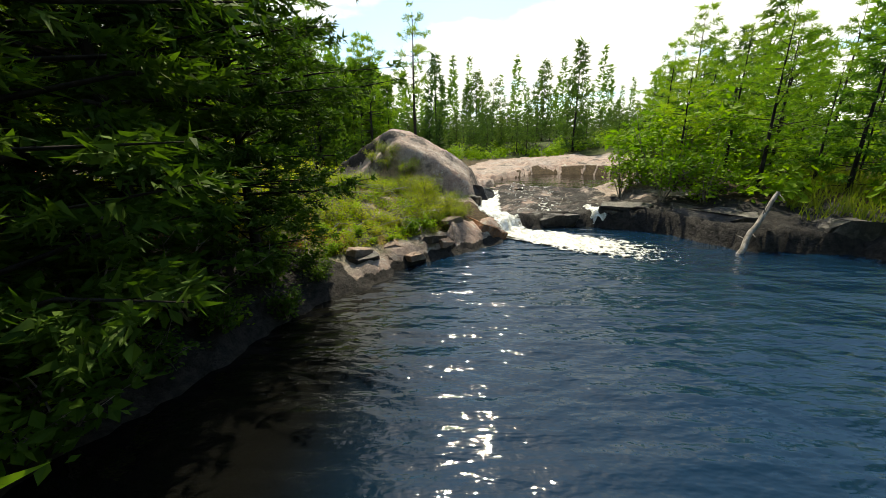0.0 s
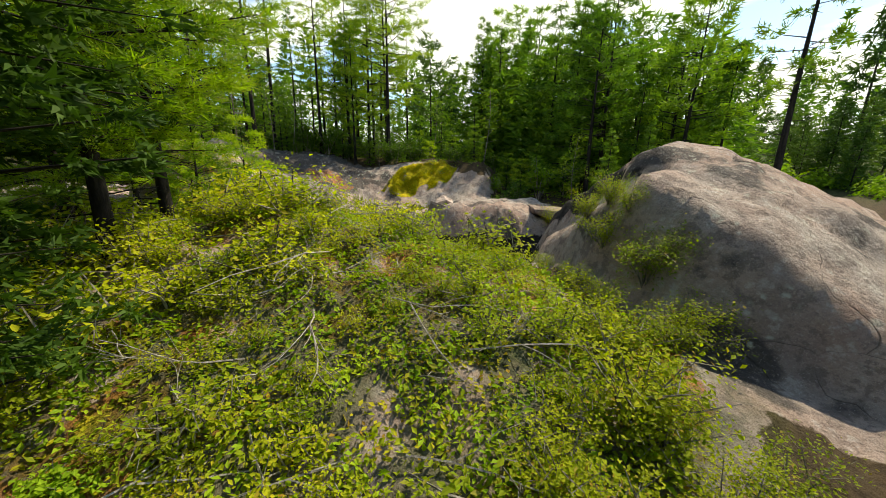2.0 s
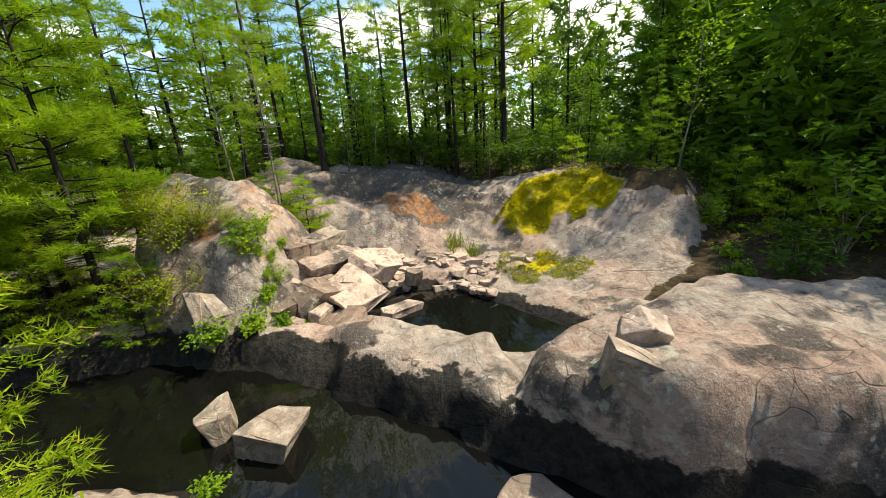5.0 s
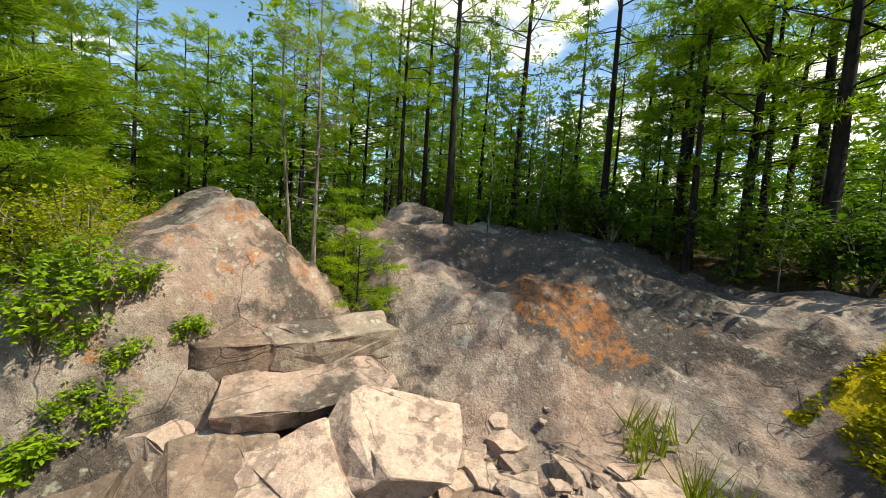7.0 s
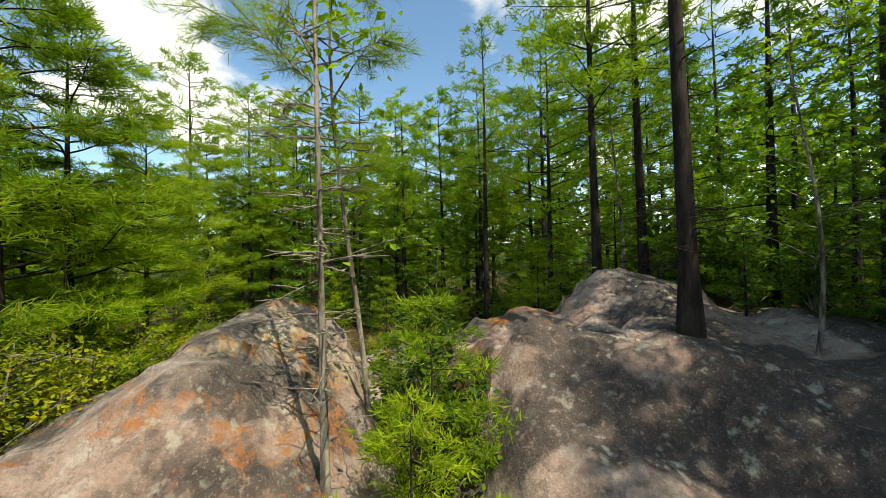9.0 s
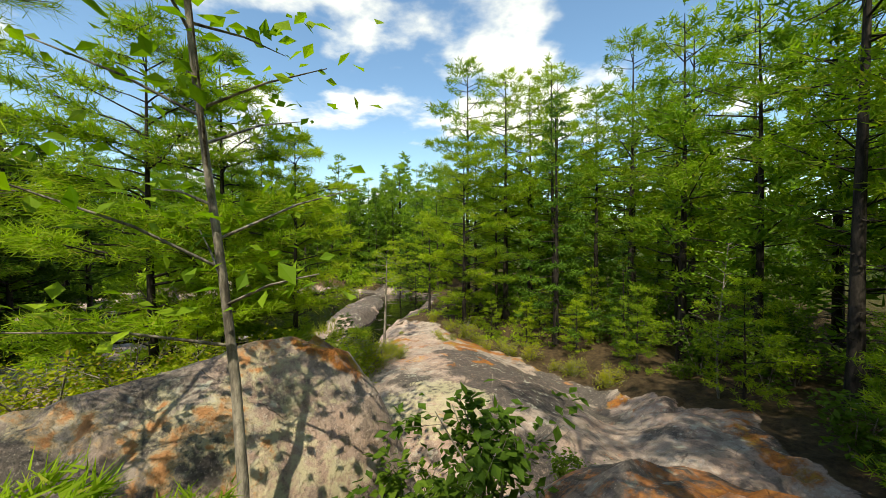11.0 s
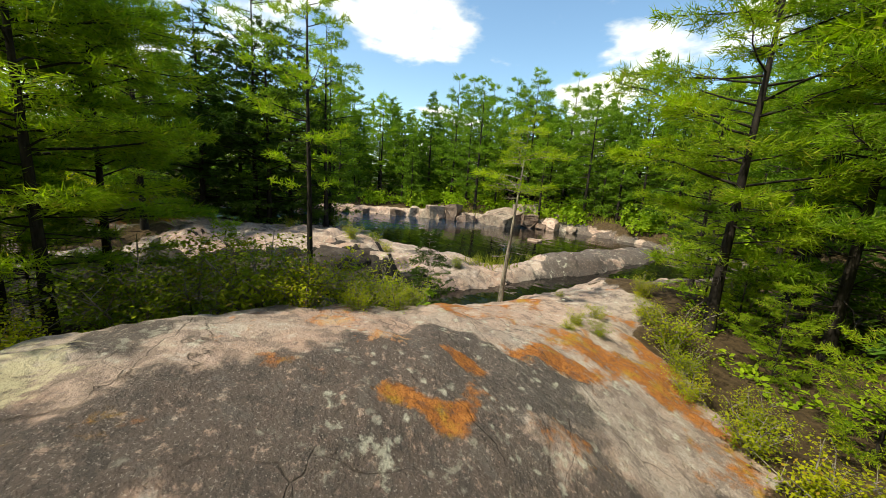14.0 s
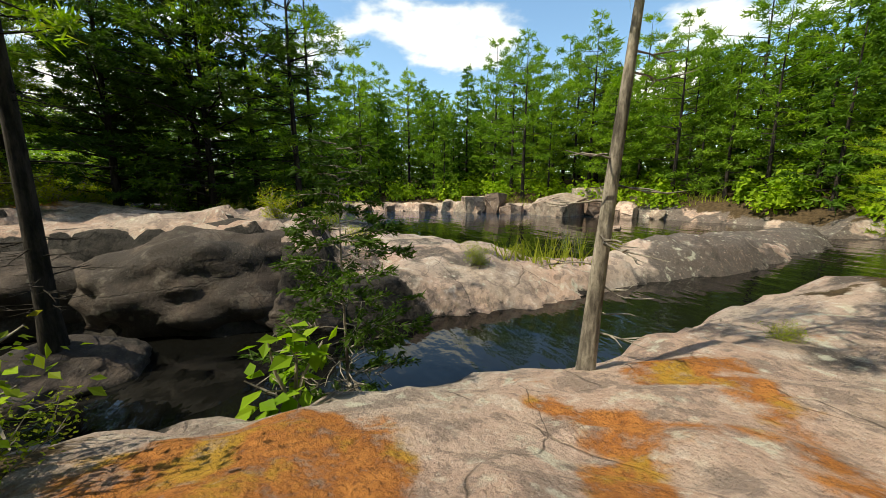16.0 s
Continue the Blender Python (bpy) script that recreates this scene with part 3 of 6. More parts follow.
    h = plateau(h, x, y, [(-2.5, 16.4), (1.4, 16.2), (3.2, 19.4), (4.6, 22.0), (2.0, 26.0), (-2.0, 24.0)], 0.95 + 0.12 * fbm(x * 0.6, y * 0.6, 3, 67) - 0.06 * np.abs(x - 0.5), 0.5)
    # pink rock beyond the upper pool
    h = plateau(h, x, y, [(3.0, 25.0), (8.5, 21.5), (13.0, 22.0), (15.0, 27.0), (11.0, 31.0), (4.0, 30.0)], 1.45 - 0.02 * ((x - 9) ** 2 + (y - 26) ** 2) * 0.5 + 0.1 * fbm(x * 0.5, y * 0.5, 3, 65), 0.5)
    # smooth dome of rock that falls to the woods on one side and to the gorge on the other
    u, v = x + 16.0, y - 1.0
    dome = 1.08 + 0.061 * u + 0.199 * v - 0.115 * u * u - 0.053 * u * v - 0.0096 * v * v - 0.0046 * v ** 3
    dome = 0.26 + np.logaddexp(0, (dome - 0.26) * 7) / 7
    flat = smooth(inside([(-12.6, -5.0), (-12.4, 0.6), (-13.6, 2.0), (-14.0, 4.0), (-15.0, 5.4), (-17.0, 5.9), (-19.0, 5.2), (-20.0, 2.5), (-19.6, -2.0), (-18.0, -4.5), (-16.0, -5.5)], x, y), -0.5, 0.7) * smooth(d, 0.0, 0.45)
    h = h + (dome - h) * flat
    rockw = smooth(-out, -60, -30)
    # ledges along tilted layers of the gneiss
    for poly, tilt, rise, amount in (([(-16.4, 6.0), (-11.8, 7.2), (-11.8, 9.6), (-14.0, 10.2), (-16.2, 9.0)], (0.30, -0.22), 0.26, 0.45), ([(-21.5, 7.6), (-17.4, 7.6), (-13.6, 11.0), (-13.6, 14.4), (-15.6, 16.0), (-19.5, 15.0)], (-0.10, 0.22), 0.30, 0.4),
                                     ([(-11.6, -1.0), (-11.4, 2.0), (-10.6, 5.2), (-7.0, 5.0), (-7.0, -0.5)], (0.05, 0.12), 0.30, 0.7), ([(-9.6, 11.6), (-5.0, 11.6), (-4.4, 17.6), (-8.6, 17.6)], (0.12, -0.12), 0.28, 0.6)):
        m = smooth(inside(poly, x, y), -0.2, 0.4) * amount
        q = (h + tilt[0] * x + tilt[1] * y + 0.10 * fbm(x * 0.8, y * 0.8, 3, 79)) / rise
        f = q - np.floor(q)
        h = h + m * rise * (smooth(f, 0.40, 0.60) - f) * (d > 0.3)
    # weathered joints and steps in the bedrock
    joint = np.exp(-(fbm(0.42 * x + 0.30 * y, 0.9 * y - 0.35 * x, 3, 75) / 0.055) ** 2) * smooth(fbm(x * 0.5, y * 0.5, 2, 76), -0.1, 0.3)
    wear = np.abs(fbm(x * 1.3 + 0.4 * y, y * 1.1, 4, 77))
    h = h - rockw * np.where(d > 0.25, (0.10 * joint + 0.09 * wear) * (1 - 0.6 * flat), 0)
    h = h + rockw * np.where(d > 0.1, 0.045 + 0.065 * fbm(x * 0.8, y * 0.8, 4, 71) + 0.032 * fbm(x * 3.1, y * 3.1, 3, 73), 0)
    return h


def zat(x, y):
    return float(land(np.array([x]), np.array([y]))[0])


# ---- mesh helpers ----
def mesh_object(name, verts, faces, mat, parent=None, label="", smooth_=False):
    """One mesh object from arrays; faces all of one size, or a list of such arrays."""
    me = bpy.data.meshes.new(name)
    verts = np.asarray(verts, np.float32)
    groups = [np.asarray(f, np.int32) for f in (faces if isinstance(faces, list) else [faces]) if len(f)]
    loops = np.concatenate([g.ravel() for g in groups])
    sizes = np.concatenate([np.full(len(g), g.shape[1], np.int32) for g in groups])
    me.vertices.add(len(verts)); me.loops.add(len(loops)); me.polygons.add(len(sizes))
    me.vertices.foreach_set("co", verts.ravel())
    me.loops.foreach_set("vertex_index", loops)
    me.polygons.foreach_set("loop_start", np.concatenate([[0], np.cumsum(sizes)[:-1]]).astype(np.int32))
    me.polygons.foreach_set("loop_total", sizes)
    me.polygons.foreach_set("use_smooth", np.full(len(sizes), smooth_))
    me.materials.append(mat)
    me.update(calc_edges=True)
    ob = new(name, me)
    if parent:
        ob.parent = parent
    if label:
        ob["label"] = label
    return ob


def part(name, bm, mat, parent=None, label="", smooth_=False):
    me = bpy.data.meshes.new(name)
    bm.to_mesh(me)
    bm.free()
    me.materials.append(mat)
    if smooth_:
        me.polygons.foreach_set("use_smooth", np.ones(len(me.polygons), bool))
    ob = new(name, me)
    if parent:
        ob.parent = parent
    if label:
        ob["label"] = label
    return ob


def float_attr(ob, name, values):
    a = ob.data.attributes.new(name, "FLOAT", "POINT")
    a.data.foreach_set("value", np.asarray(values, np.float32).ravel())


def grid_faces(nx, ny):
    i = np.arange(nx * ny).reshape(nx, ny)
    return np.stack([i[:-1, :-1], i[1:, :-1], i[1:, 1:], i[:-1, 1:]], -1).reshape(-1, 4)


# ---- ground, to the horizon ----
def axis(lo, hi, step, reach):
    n = 52
    out = step * 1.0 * (1.17 ** np.arange(1, n + 1)).cumsum()
    out = out[out < reach]
    return np.concatenate([lo - out[::-1], np.arange(lo, hi, step), hi + out])


def ring(x, y, cx, cy, r, soft):
    return smooth(np.hypot(x - cx, y - cy), r + soft, r - soft)


BLUFF = [(-0.4, 6.7), (0.3, 8.0), (0.2, 10.0), (-1.8, 10.6), (-3.6, 10.6), (-5.0, 10.4), (-7.2, 9.6), (-7.8, 7.0), (-6.0, 4.0), (-2.4, 3.4), (-1.4, 5.4)]
PLATFORM = [(-13.4, -4.4), (-13.2, -1.6), (-13.3, 0.4), (-14.4, 1.9), (-14.6, 3.6), (-15.2, 6.4), (-17.0, 8.6), (-20.4, 8.2), (-21.0, 4.0), (-19.2, 0.9), (-17.6, -1.3), (-16.0, -2.0), (-14.8, -3.6)]
BEACH = [(-13.2, 10.2), (-14.8, 10.2), (-18.6, 8.0), (-20.4, 10.4), (-18.6, 14.6), (-14.6, 17.2), (-10.6, 18.0), (-9.2, 14.4), (-12.8, 13.0)]
GOLD = [(-14.6, 14.9), (-14.8, 15.9), (-14.5, 17.0), (-13.7, 17.7), (-12.6, 17.9), (-12.2, 17.2), (-12.9, 16.2), (-13.8, 15.1)]
WHALE = [(-11.2, 9.6), (-7.8, 11.2), (-4.6, 15.6), (-5.0, 18.0), (-7.8, 17.8), (-9.4, 14.4), (-11.0, 11.6)]
DOME = [(-4.6, 14.6), (-4.3, 12.4), (-2.6, 11.2), (-1.0, 10.2), (0.8, 10.2), (1.8, 9.2), (4.6, 9.4), (7.4, 10.0), (7.6, 13.6), (2.4, 16.2), (-3.0, 16.0)]
BANK = [(-4.4, 14.2), (-4.2, 12.2), (-3.2, 11.0), (-4.6, 10.4), (-6.4, 9.7), (-8.0, 7.6), (-9.4, 7.6), (-8.2, 10.0), (-6.2, 11.6)]
FAR_ROCK = [(-3.0, 16.0), (1.6, 15.8), (5.0, 22.0), (8.5, 21.0), (13.6, 21.6), (15.4, 27.0), (11.0, 31.4), (4.0, 30.4)]
SHELF = [(-9.6, 2.6), (-9.2, 5.6), (-6.0, 5.0), (-4.0, 1.0), (-3.4, -2.2), (-7.8, -4.6), (-8.2, -12.6), (-10.8, -12.0), (-11.5, -1.0)]
BLOCK = [(-14.9, 9.9), (-12.6, 10.2), (-11.6, 8.8), (-12.3, 7.6), (-14.6, 6.2), (-16.0, 6.6), (-16.0, 8.4)]


# hollows and joints of the platform where needles gather: ends, half width, depth of the cover
SEAMS = [((-14.0, 0.7), (-14.2, 0.25), 0.30, 0.30), ((-14.0, 0.1), (-13.75, 0.2), 0.22, 0.30), ((-13.76, -0.74), (-14.3, -1.1), 0.09, 0.45),
         ((-14.05, -0.85), (-14.5, -0.5), 0.10, 0.50), ((-14.1, -1.55), (-14.7, -1.05), 0.11, 0.50), ((-13.8, -1.3), (-13.85, -1.75), 0.13, 0.35),
         ((-16.2, 1.65), (-16.4, 1.3), 0.12, 0.55), ((-16.4, 1.35), (-17.0, 1.65), 0.14, 0.50), ((-16.2, 0.75), (-16.2, 0.45), 0.12, 0.45),
         ((-16.1, 0.25), (-16.4, 0.1), 0.15, 0.35), ((-16.7, 2.15), (-17.0, 1.9), 0.14, 0.45), ((-16.2, 3.0), (-16.5, 2.6), 0.10, 0.50), ((-15.8, -0.5), (-16.6, -1.2), 0.28, 0.25)]


def seam(x, y, a, b, width):
    """A soft band round the stretch from a to b, with an uneven edge."""
    ax, ay, dx, dy = a[0], a[1], b[0] - a[0], b[1] - a[1]
    k = np.clip(((x - ax) * dx + (y - ay) * dy) / (dx * dx + dy * dy), 0, 1)
    away = np.hypot(x - ax - k * dx, y - ay - k * dy) + 0.10 * fbm(x * 2.6, y * 2.6, 3, 91)
    return np.exp(-(away / width) ** 2)


def build_ground():
    xs, ys = axis(-21.5, 9.0, 0.12, 1800), axis(-9.0, 18.0, 0.12, 1800)
    x, y = np.meshgrid(xs, ys, indexing="ij")
    z = land(x, y)
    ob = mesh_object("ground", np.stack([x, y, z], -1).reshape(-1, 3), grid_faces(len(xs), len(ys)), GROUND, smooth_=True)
    tagged(ob, "pink and grey gneiss bedrock with moss, orange needle litter and forest soil", "ground", kind="structure")
    n = fbm(x * 0.7, y * 0.7, 4, 81)
    rock = np.zeros_like(x)
    for poly in (PLATFORM, BEACH, WHALE, DOME, SHELF, BLOCK, BANK, FAR_ROCK):
        rock = np.maximum(rock, smooth(inside(poly, x, y) + 0.25 * n, -0.35, 0.25))
    bluff = smooth(inside(BLUFF, x, y) + 0.3 * n, -0.2, 0.5) * (1 - smooth(inside(BANK, x, y), -0.2, 0.2))
    gold = smooth(inside(GOLD, x, y) + 0.3 * n, -0.2, 0.4)
    shore = smooth(np.maximum(np.maximum(inside(RIVER, x, y), inside(CREEK, x, y)), inside(POND, x, y)), -1.0, -0.3)
    soil = np.clip(1 - rock - bluff - gold - shore * 0.9, 0, 1)
    plat = smooth(inside(PLATFORM, x, y), -0.4, 0.3)
    edge = np.exp(-(inside(PLATFORM, x, y) / 0.75) ** 2)
    litter = 0.15 * plat + 0.45 * edge * (x < -13.6) * (0.35 + 0.65 * smooth(fbm(x * 0.6, y * 0.6, 3, 87), -0.15, 0.35)) + 0.48 * bluff + 0.18 * smooth(inside(BLOCK, x, y), -0.5, 0.5) * (y < 8.4) - 0.5 * ring(x, y, -16.6, 7.9, 0.9, 0.5)
    litter = litter + 0.36 * ring(x, y, -14.8, 0.7, 0.36, 0.3) + 0.40 * ring(x, y, -14.0, 0.35, 0.35, 0.3) + 0.22 * ring(x, y, -16.6, -0.6, 1.4, 1.0)
    for a, b, width, deep in SEAMS:
        litter = litter + deep * seam(x, y, a, b, width)
    stain = 0.58 * ring(x, y, -16.2, 12.2, 1.2, 1.0) + 0.3 * ring(x, y, -17.6, 10.6, 0.8, 0.6) + 0.35 * ring(x, y, -15.4, 14.0, 1.4, 1.0) + 0.24 * plat + 0.42 * smooth(inside(BLOCK, x, y), -0.2, 0.6) + 0.3 * ring(x, y, -18.6, 8.4, 1.6, 1.0) + 0.6 * ring(x, y, 0.7, 8.7, 0.8, 0.4) + 0.45 * ring(x, y, -11.8, 14.8, 1.0, 1.0)
    moss = 1.25 * gold + 0.62 * ring(x, y, -12.2, 14.9, 0.7, 0.5) + 0.30 * bluff + 0.24 * soil * smooth(fbm(x * 0.25, y * 0.25, 2, 83), 0, 0.5) + 0.08 * plat * smooth(-x, 14, 17)
    edge_ = smooth(fbm(x * 1.1, y * 1.1, 3, 85), 0.05, 0.45)
    steep = 1 - smooth(np.hypot(*np.gradient(z, xs, ys)), 0.9, 1.7)
    moss, litter, soil = moss * steep, litter * steep, soil * (0.35 + 0.65 * steep)
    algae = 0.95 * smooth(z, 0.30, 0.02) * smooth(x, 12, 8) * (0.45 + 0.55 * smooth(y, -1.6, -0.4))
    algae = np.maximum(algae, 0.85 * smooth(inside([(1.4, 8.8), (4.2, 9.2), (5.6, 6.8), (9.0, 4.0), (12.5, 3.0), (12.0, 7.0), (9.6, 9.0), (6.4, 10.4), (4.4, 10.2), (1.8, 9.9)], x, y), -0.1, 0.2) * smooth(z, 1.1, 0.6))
    # west bank under the cedars blackened whole, standing in for their shade
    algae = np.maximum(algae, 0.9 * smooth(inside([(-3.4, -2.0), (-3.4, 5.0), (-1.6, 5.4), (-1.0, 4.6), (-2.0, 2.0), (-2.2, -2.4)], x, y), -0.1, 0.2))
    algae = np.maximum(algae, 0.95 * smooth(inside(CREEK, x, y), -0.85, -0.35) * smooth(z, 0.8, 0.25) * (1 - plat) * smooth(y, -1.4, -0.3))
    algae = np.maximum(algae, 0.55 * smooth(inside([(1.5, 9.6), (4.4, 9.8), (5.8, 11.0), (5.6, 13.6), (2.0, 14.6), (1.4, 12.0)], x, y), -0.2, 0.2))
    # gorge wall: black lichen, with the shade of the narrow gorge painted in
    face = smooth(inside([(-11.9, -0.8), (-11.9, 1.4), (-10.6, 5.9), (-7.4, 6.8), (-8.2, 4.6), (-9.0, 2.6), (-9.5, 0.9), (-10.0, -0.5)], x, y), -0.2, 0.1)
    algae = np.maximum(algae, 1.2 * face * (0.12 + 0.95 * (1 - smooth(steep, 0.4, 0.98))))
    # undercut dome face: black lichen, with its shade painted in
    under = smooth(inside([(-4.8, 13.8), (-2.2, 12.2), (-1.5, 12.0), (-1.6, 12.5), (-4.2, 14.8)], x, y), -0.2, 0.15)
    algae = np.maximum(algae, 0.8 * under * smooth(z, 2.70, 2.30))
    # crust mask: dark lichen, with shade painted in on wall, platform and block
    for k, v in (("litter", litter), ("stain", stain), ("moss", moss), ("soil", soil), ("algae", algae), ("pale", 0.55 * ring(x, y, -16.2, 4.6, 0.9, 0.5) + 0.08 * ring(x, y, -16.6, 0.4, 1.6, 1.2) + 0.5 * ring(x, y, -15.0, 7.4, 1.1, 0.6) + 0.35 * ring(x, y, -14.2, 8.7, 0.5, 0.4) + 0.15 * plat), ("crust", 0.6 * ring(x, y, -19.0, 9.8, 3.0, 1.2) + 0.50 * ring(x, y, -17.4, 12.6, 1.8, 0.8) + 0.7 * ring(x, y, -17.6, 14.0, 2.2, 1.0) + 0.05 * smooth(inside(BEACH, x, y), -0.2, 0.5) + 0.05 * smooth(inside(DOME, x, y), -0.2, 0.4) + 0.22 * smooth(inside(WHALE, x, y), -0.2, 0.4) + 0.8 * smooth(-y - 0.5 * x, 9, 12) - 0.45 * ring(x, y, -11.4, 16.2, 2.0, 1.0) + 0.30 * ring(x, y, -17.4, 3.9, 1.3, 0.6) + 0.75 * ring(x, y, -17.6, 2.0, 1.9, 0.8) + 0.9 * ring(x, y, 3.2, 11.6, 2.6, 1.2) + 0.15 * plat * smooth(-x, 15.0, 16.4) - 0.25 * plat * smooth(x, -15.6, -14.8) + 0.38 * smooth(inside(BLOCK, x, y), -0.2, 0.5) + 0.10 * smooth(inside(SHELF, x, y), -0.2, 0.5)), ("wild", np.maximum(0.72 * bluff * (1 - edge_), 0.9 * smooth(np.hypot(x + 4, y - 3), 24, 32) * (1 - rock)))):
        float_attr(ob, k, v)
    return ob


ground = build_ground()


# ---- water ----
def sheet(name, lo, hi, z, step, label, chop):
    xs, ys = np.arange(lo[0], hi[0] + step, step), np.arange(lo[1], hi[1] + step, step)
    x, y = np.meshgrid(xs, ys, indexing="ij")
    ob = mesh_object(name, np.stack([x, y, np.full_like(x, z)], -1).reshape(-1, 3), grid_faces(len(xs), len(ys)), WATER, smooth_=True)
    float_attr(ob, "chop", chop(x, y))
    # where the base colour carries the painted blue of the sky
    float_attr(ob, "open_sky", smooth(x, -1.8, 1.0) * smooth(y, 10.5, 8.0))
    return tagged(ob, label, "water", kind="structure")


def river_chop(x, y):
    near = 0.55 * smooth(np.hypot(x - 3, y - 7), 12, 2) + 0.10
    rap = 0.9 * smooth(np.hypot(x + 4.6, y - 13.6), 3.6, 0.6)
    return np.maximum(near * smooth(x, -3.5, -2.0), np.maximum(0.10, rap))


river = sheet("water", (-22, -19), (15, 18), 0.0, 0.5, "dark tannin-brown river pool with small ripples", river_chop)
sheet("water_upper_pool", (-4.0, 13.6), (10, 25), UPPER_Z, 0.5, "calm brown pool above the falls", lambda x, y: 0.12 + 0 * x)


# ---- trunks, limbs and foliage ----
def tube(path, radii, sides=5):
    """Vertices and quads of a tapered tube along points."""
    path, radii = np.asarray(path, float), np.asarray(radii, float)
    tan = np.gradient(path, axis=0)
    tan /= np.linalg.norm(tan, axis=1, keepdims=True) + 1e-9
    ref = np.where(np.abs(tan[:, 2:3]) > 0.85, [[1.0, 0, 0]], [[0, 0, 1.0]])
    u = np.cross(tan, ref); u /= np.linalg.norm(u, axis=1, keepdims=True) + 1e-9
    w = np.cross(tan, u)
    a = np.linspace(0, 2 * np.pi, sides, endpoint=False)
    v = path[:, None] + radii[:, None, None] * (np.cos(a)[None, :, None] * u[:, None] + np.sin(a)[None, :, None] * w[:, None])
    n = len(path)
    i = np.arange(n * sides).reshape(n, sides)
    f = np.stack([i[:-1], np.roll(i, -1, 1)[:-1], np.roll(i, -1, 1)[1:], i[1:]], -1).reshape(-1, 4)
    return v.reshape(-1, 3), f


class Bundle:
    """Gathers pieces into one mesh."""

    def __init__(self):
        self.v, self.f, self.n = [], {3: [], 4: []}, 0

    def add(self, v, f):
        self.v.append(np.asarray(v, np.float32))
        self.f[f.shape[1]].append(np.asarray(f) + self.n)
        self.n += len(v)

    def object(self, name, mat, parent=None, label="", smooth_=False):
        faces = [np.concatenate(g) for g in self.f.values() if g]
        return mesh_object(name, np.concatenate(self.v), faces, mat, parent, label, smooth_)


def blades(at, along, length, width, rs):
    """Thin triangles from points at, pointing along."""
    n = len(at)
    along = along / (np.linalg.norm(along, axis=1, keepdims=True) + 1e-9)
    r = rs.normal(size=(n, 3))
    side = np.cross(along, r); side /= np.linalg.norm(side, axis=1, keepdims=True) + 1e-9
    L = (length * rs.uniform(0.7, 1.25, n))[:, None]
    W = (width * rs.uniform(0.7, 1.3, n))[:, None]
    v = np.stack([at - side * W * 0.5, at + side * W * 0.5, at + along * L], 1)
    return v.reshape(-1, 3), np.arange(n * 3).reshape(-1, 3)


def leaves(at, up, size, rs, long=1.5):
    """Small folded leaves (two triangles) at points, facing roughly up."""
    n = len(at)
    nrm = up + rs.normal(scale=0.55, size=(n, 3)); nrm /= np.linalg.norm(nrm, axis=1, keepdims=True) + 1e-9
    d = np.cross(nrm, rs.normal(size=(n, 3))); d /= np.linalg.norm(d, axis=1, keepdims=True) + 1e-9
    s = np.cross(nrm, d)
    S = (size * rs.uniform(0.6, 1.35, n))[:, None]
    b, t = at, at + d * S * long
    m = at + d * S * long * 0.5
    v = np.stack([b, m - s * S * 0.42 + nrm * S * 0.12, t, m + s * S * 0.42 + nrm * S * 0.12], 1)
    i = np.arange(n * 4).reshape(-1, 4)
    return v.reshape(-1, 3), np.concatenate([i[:, [0, 1, 2]], i[:, [0, 2, 3]]])


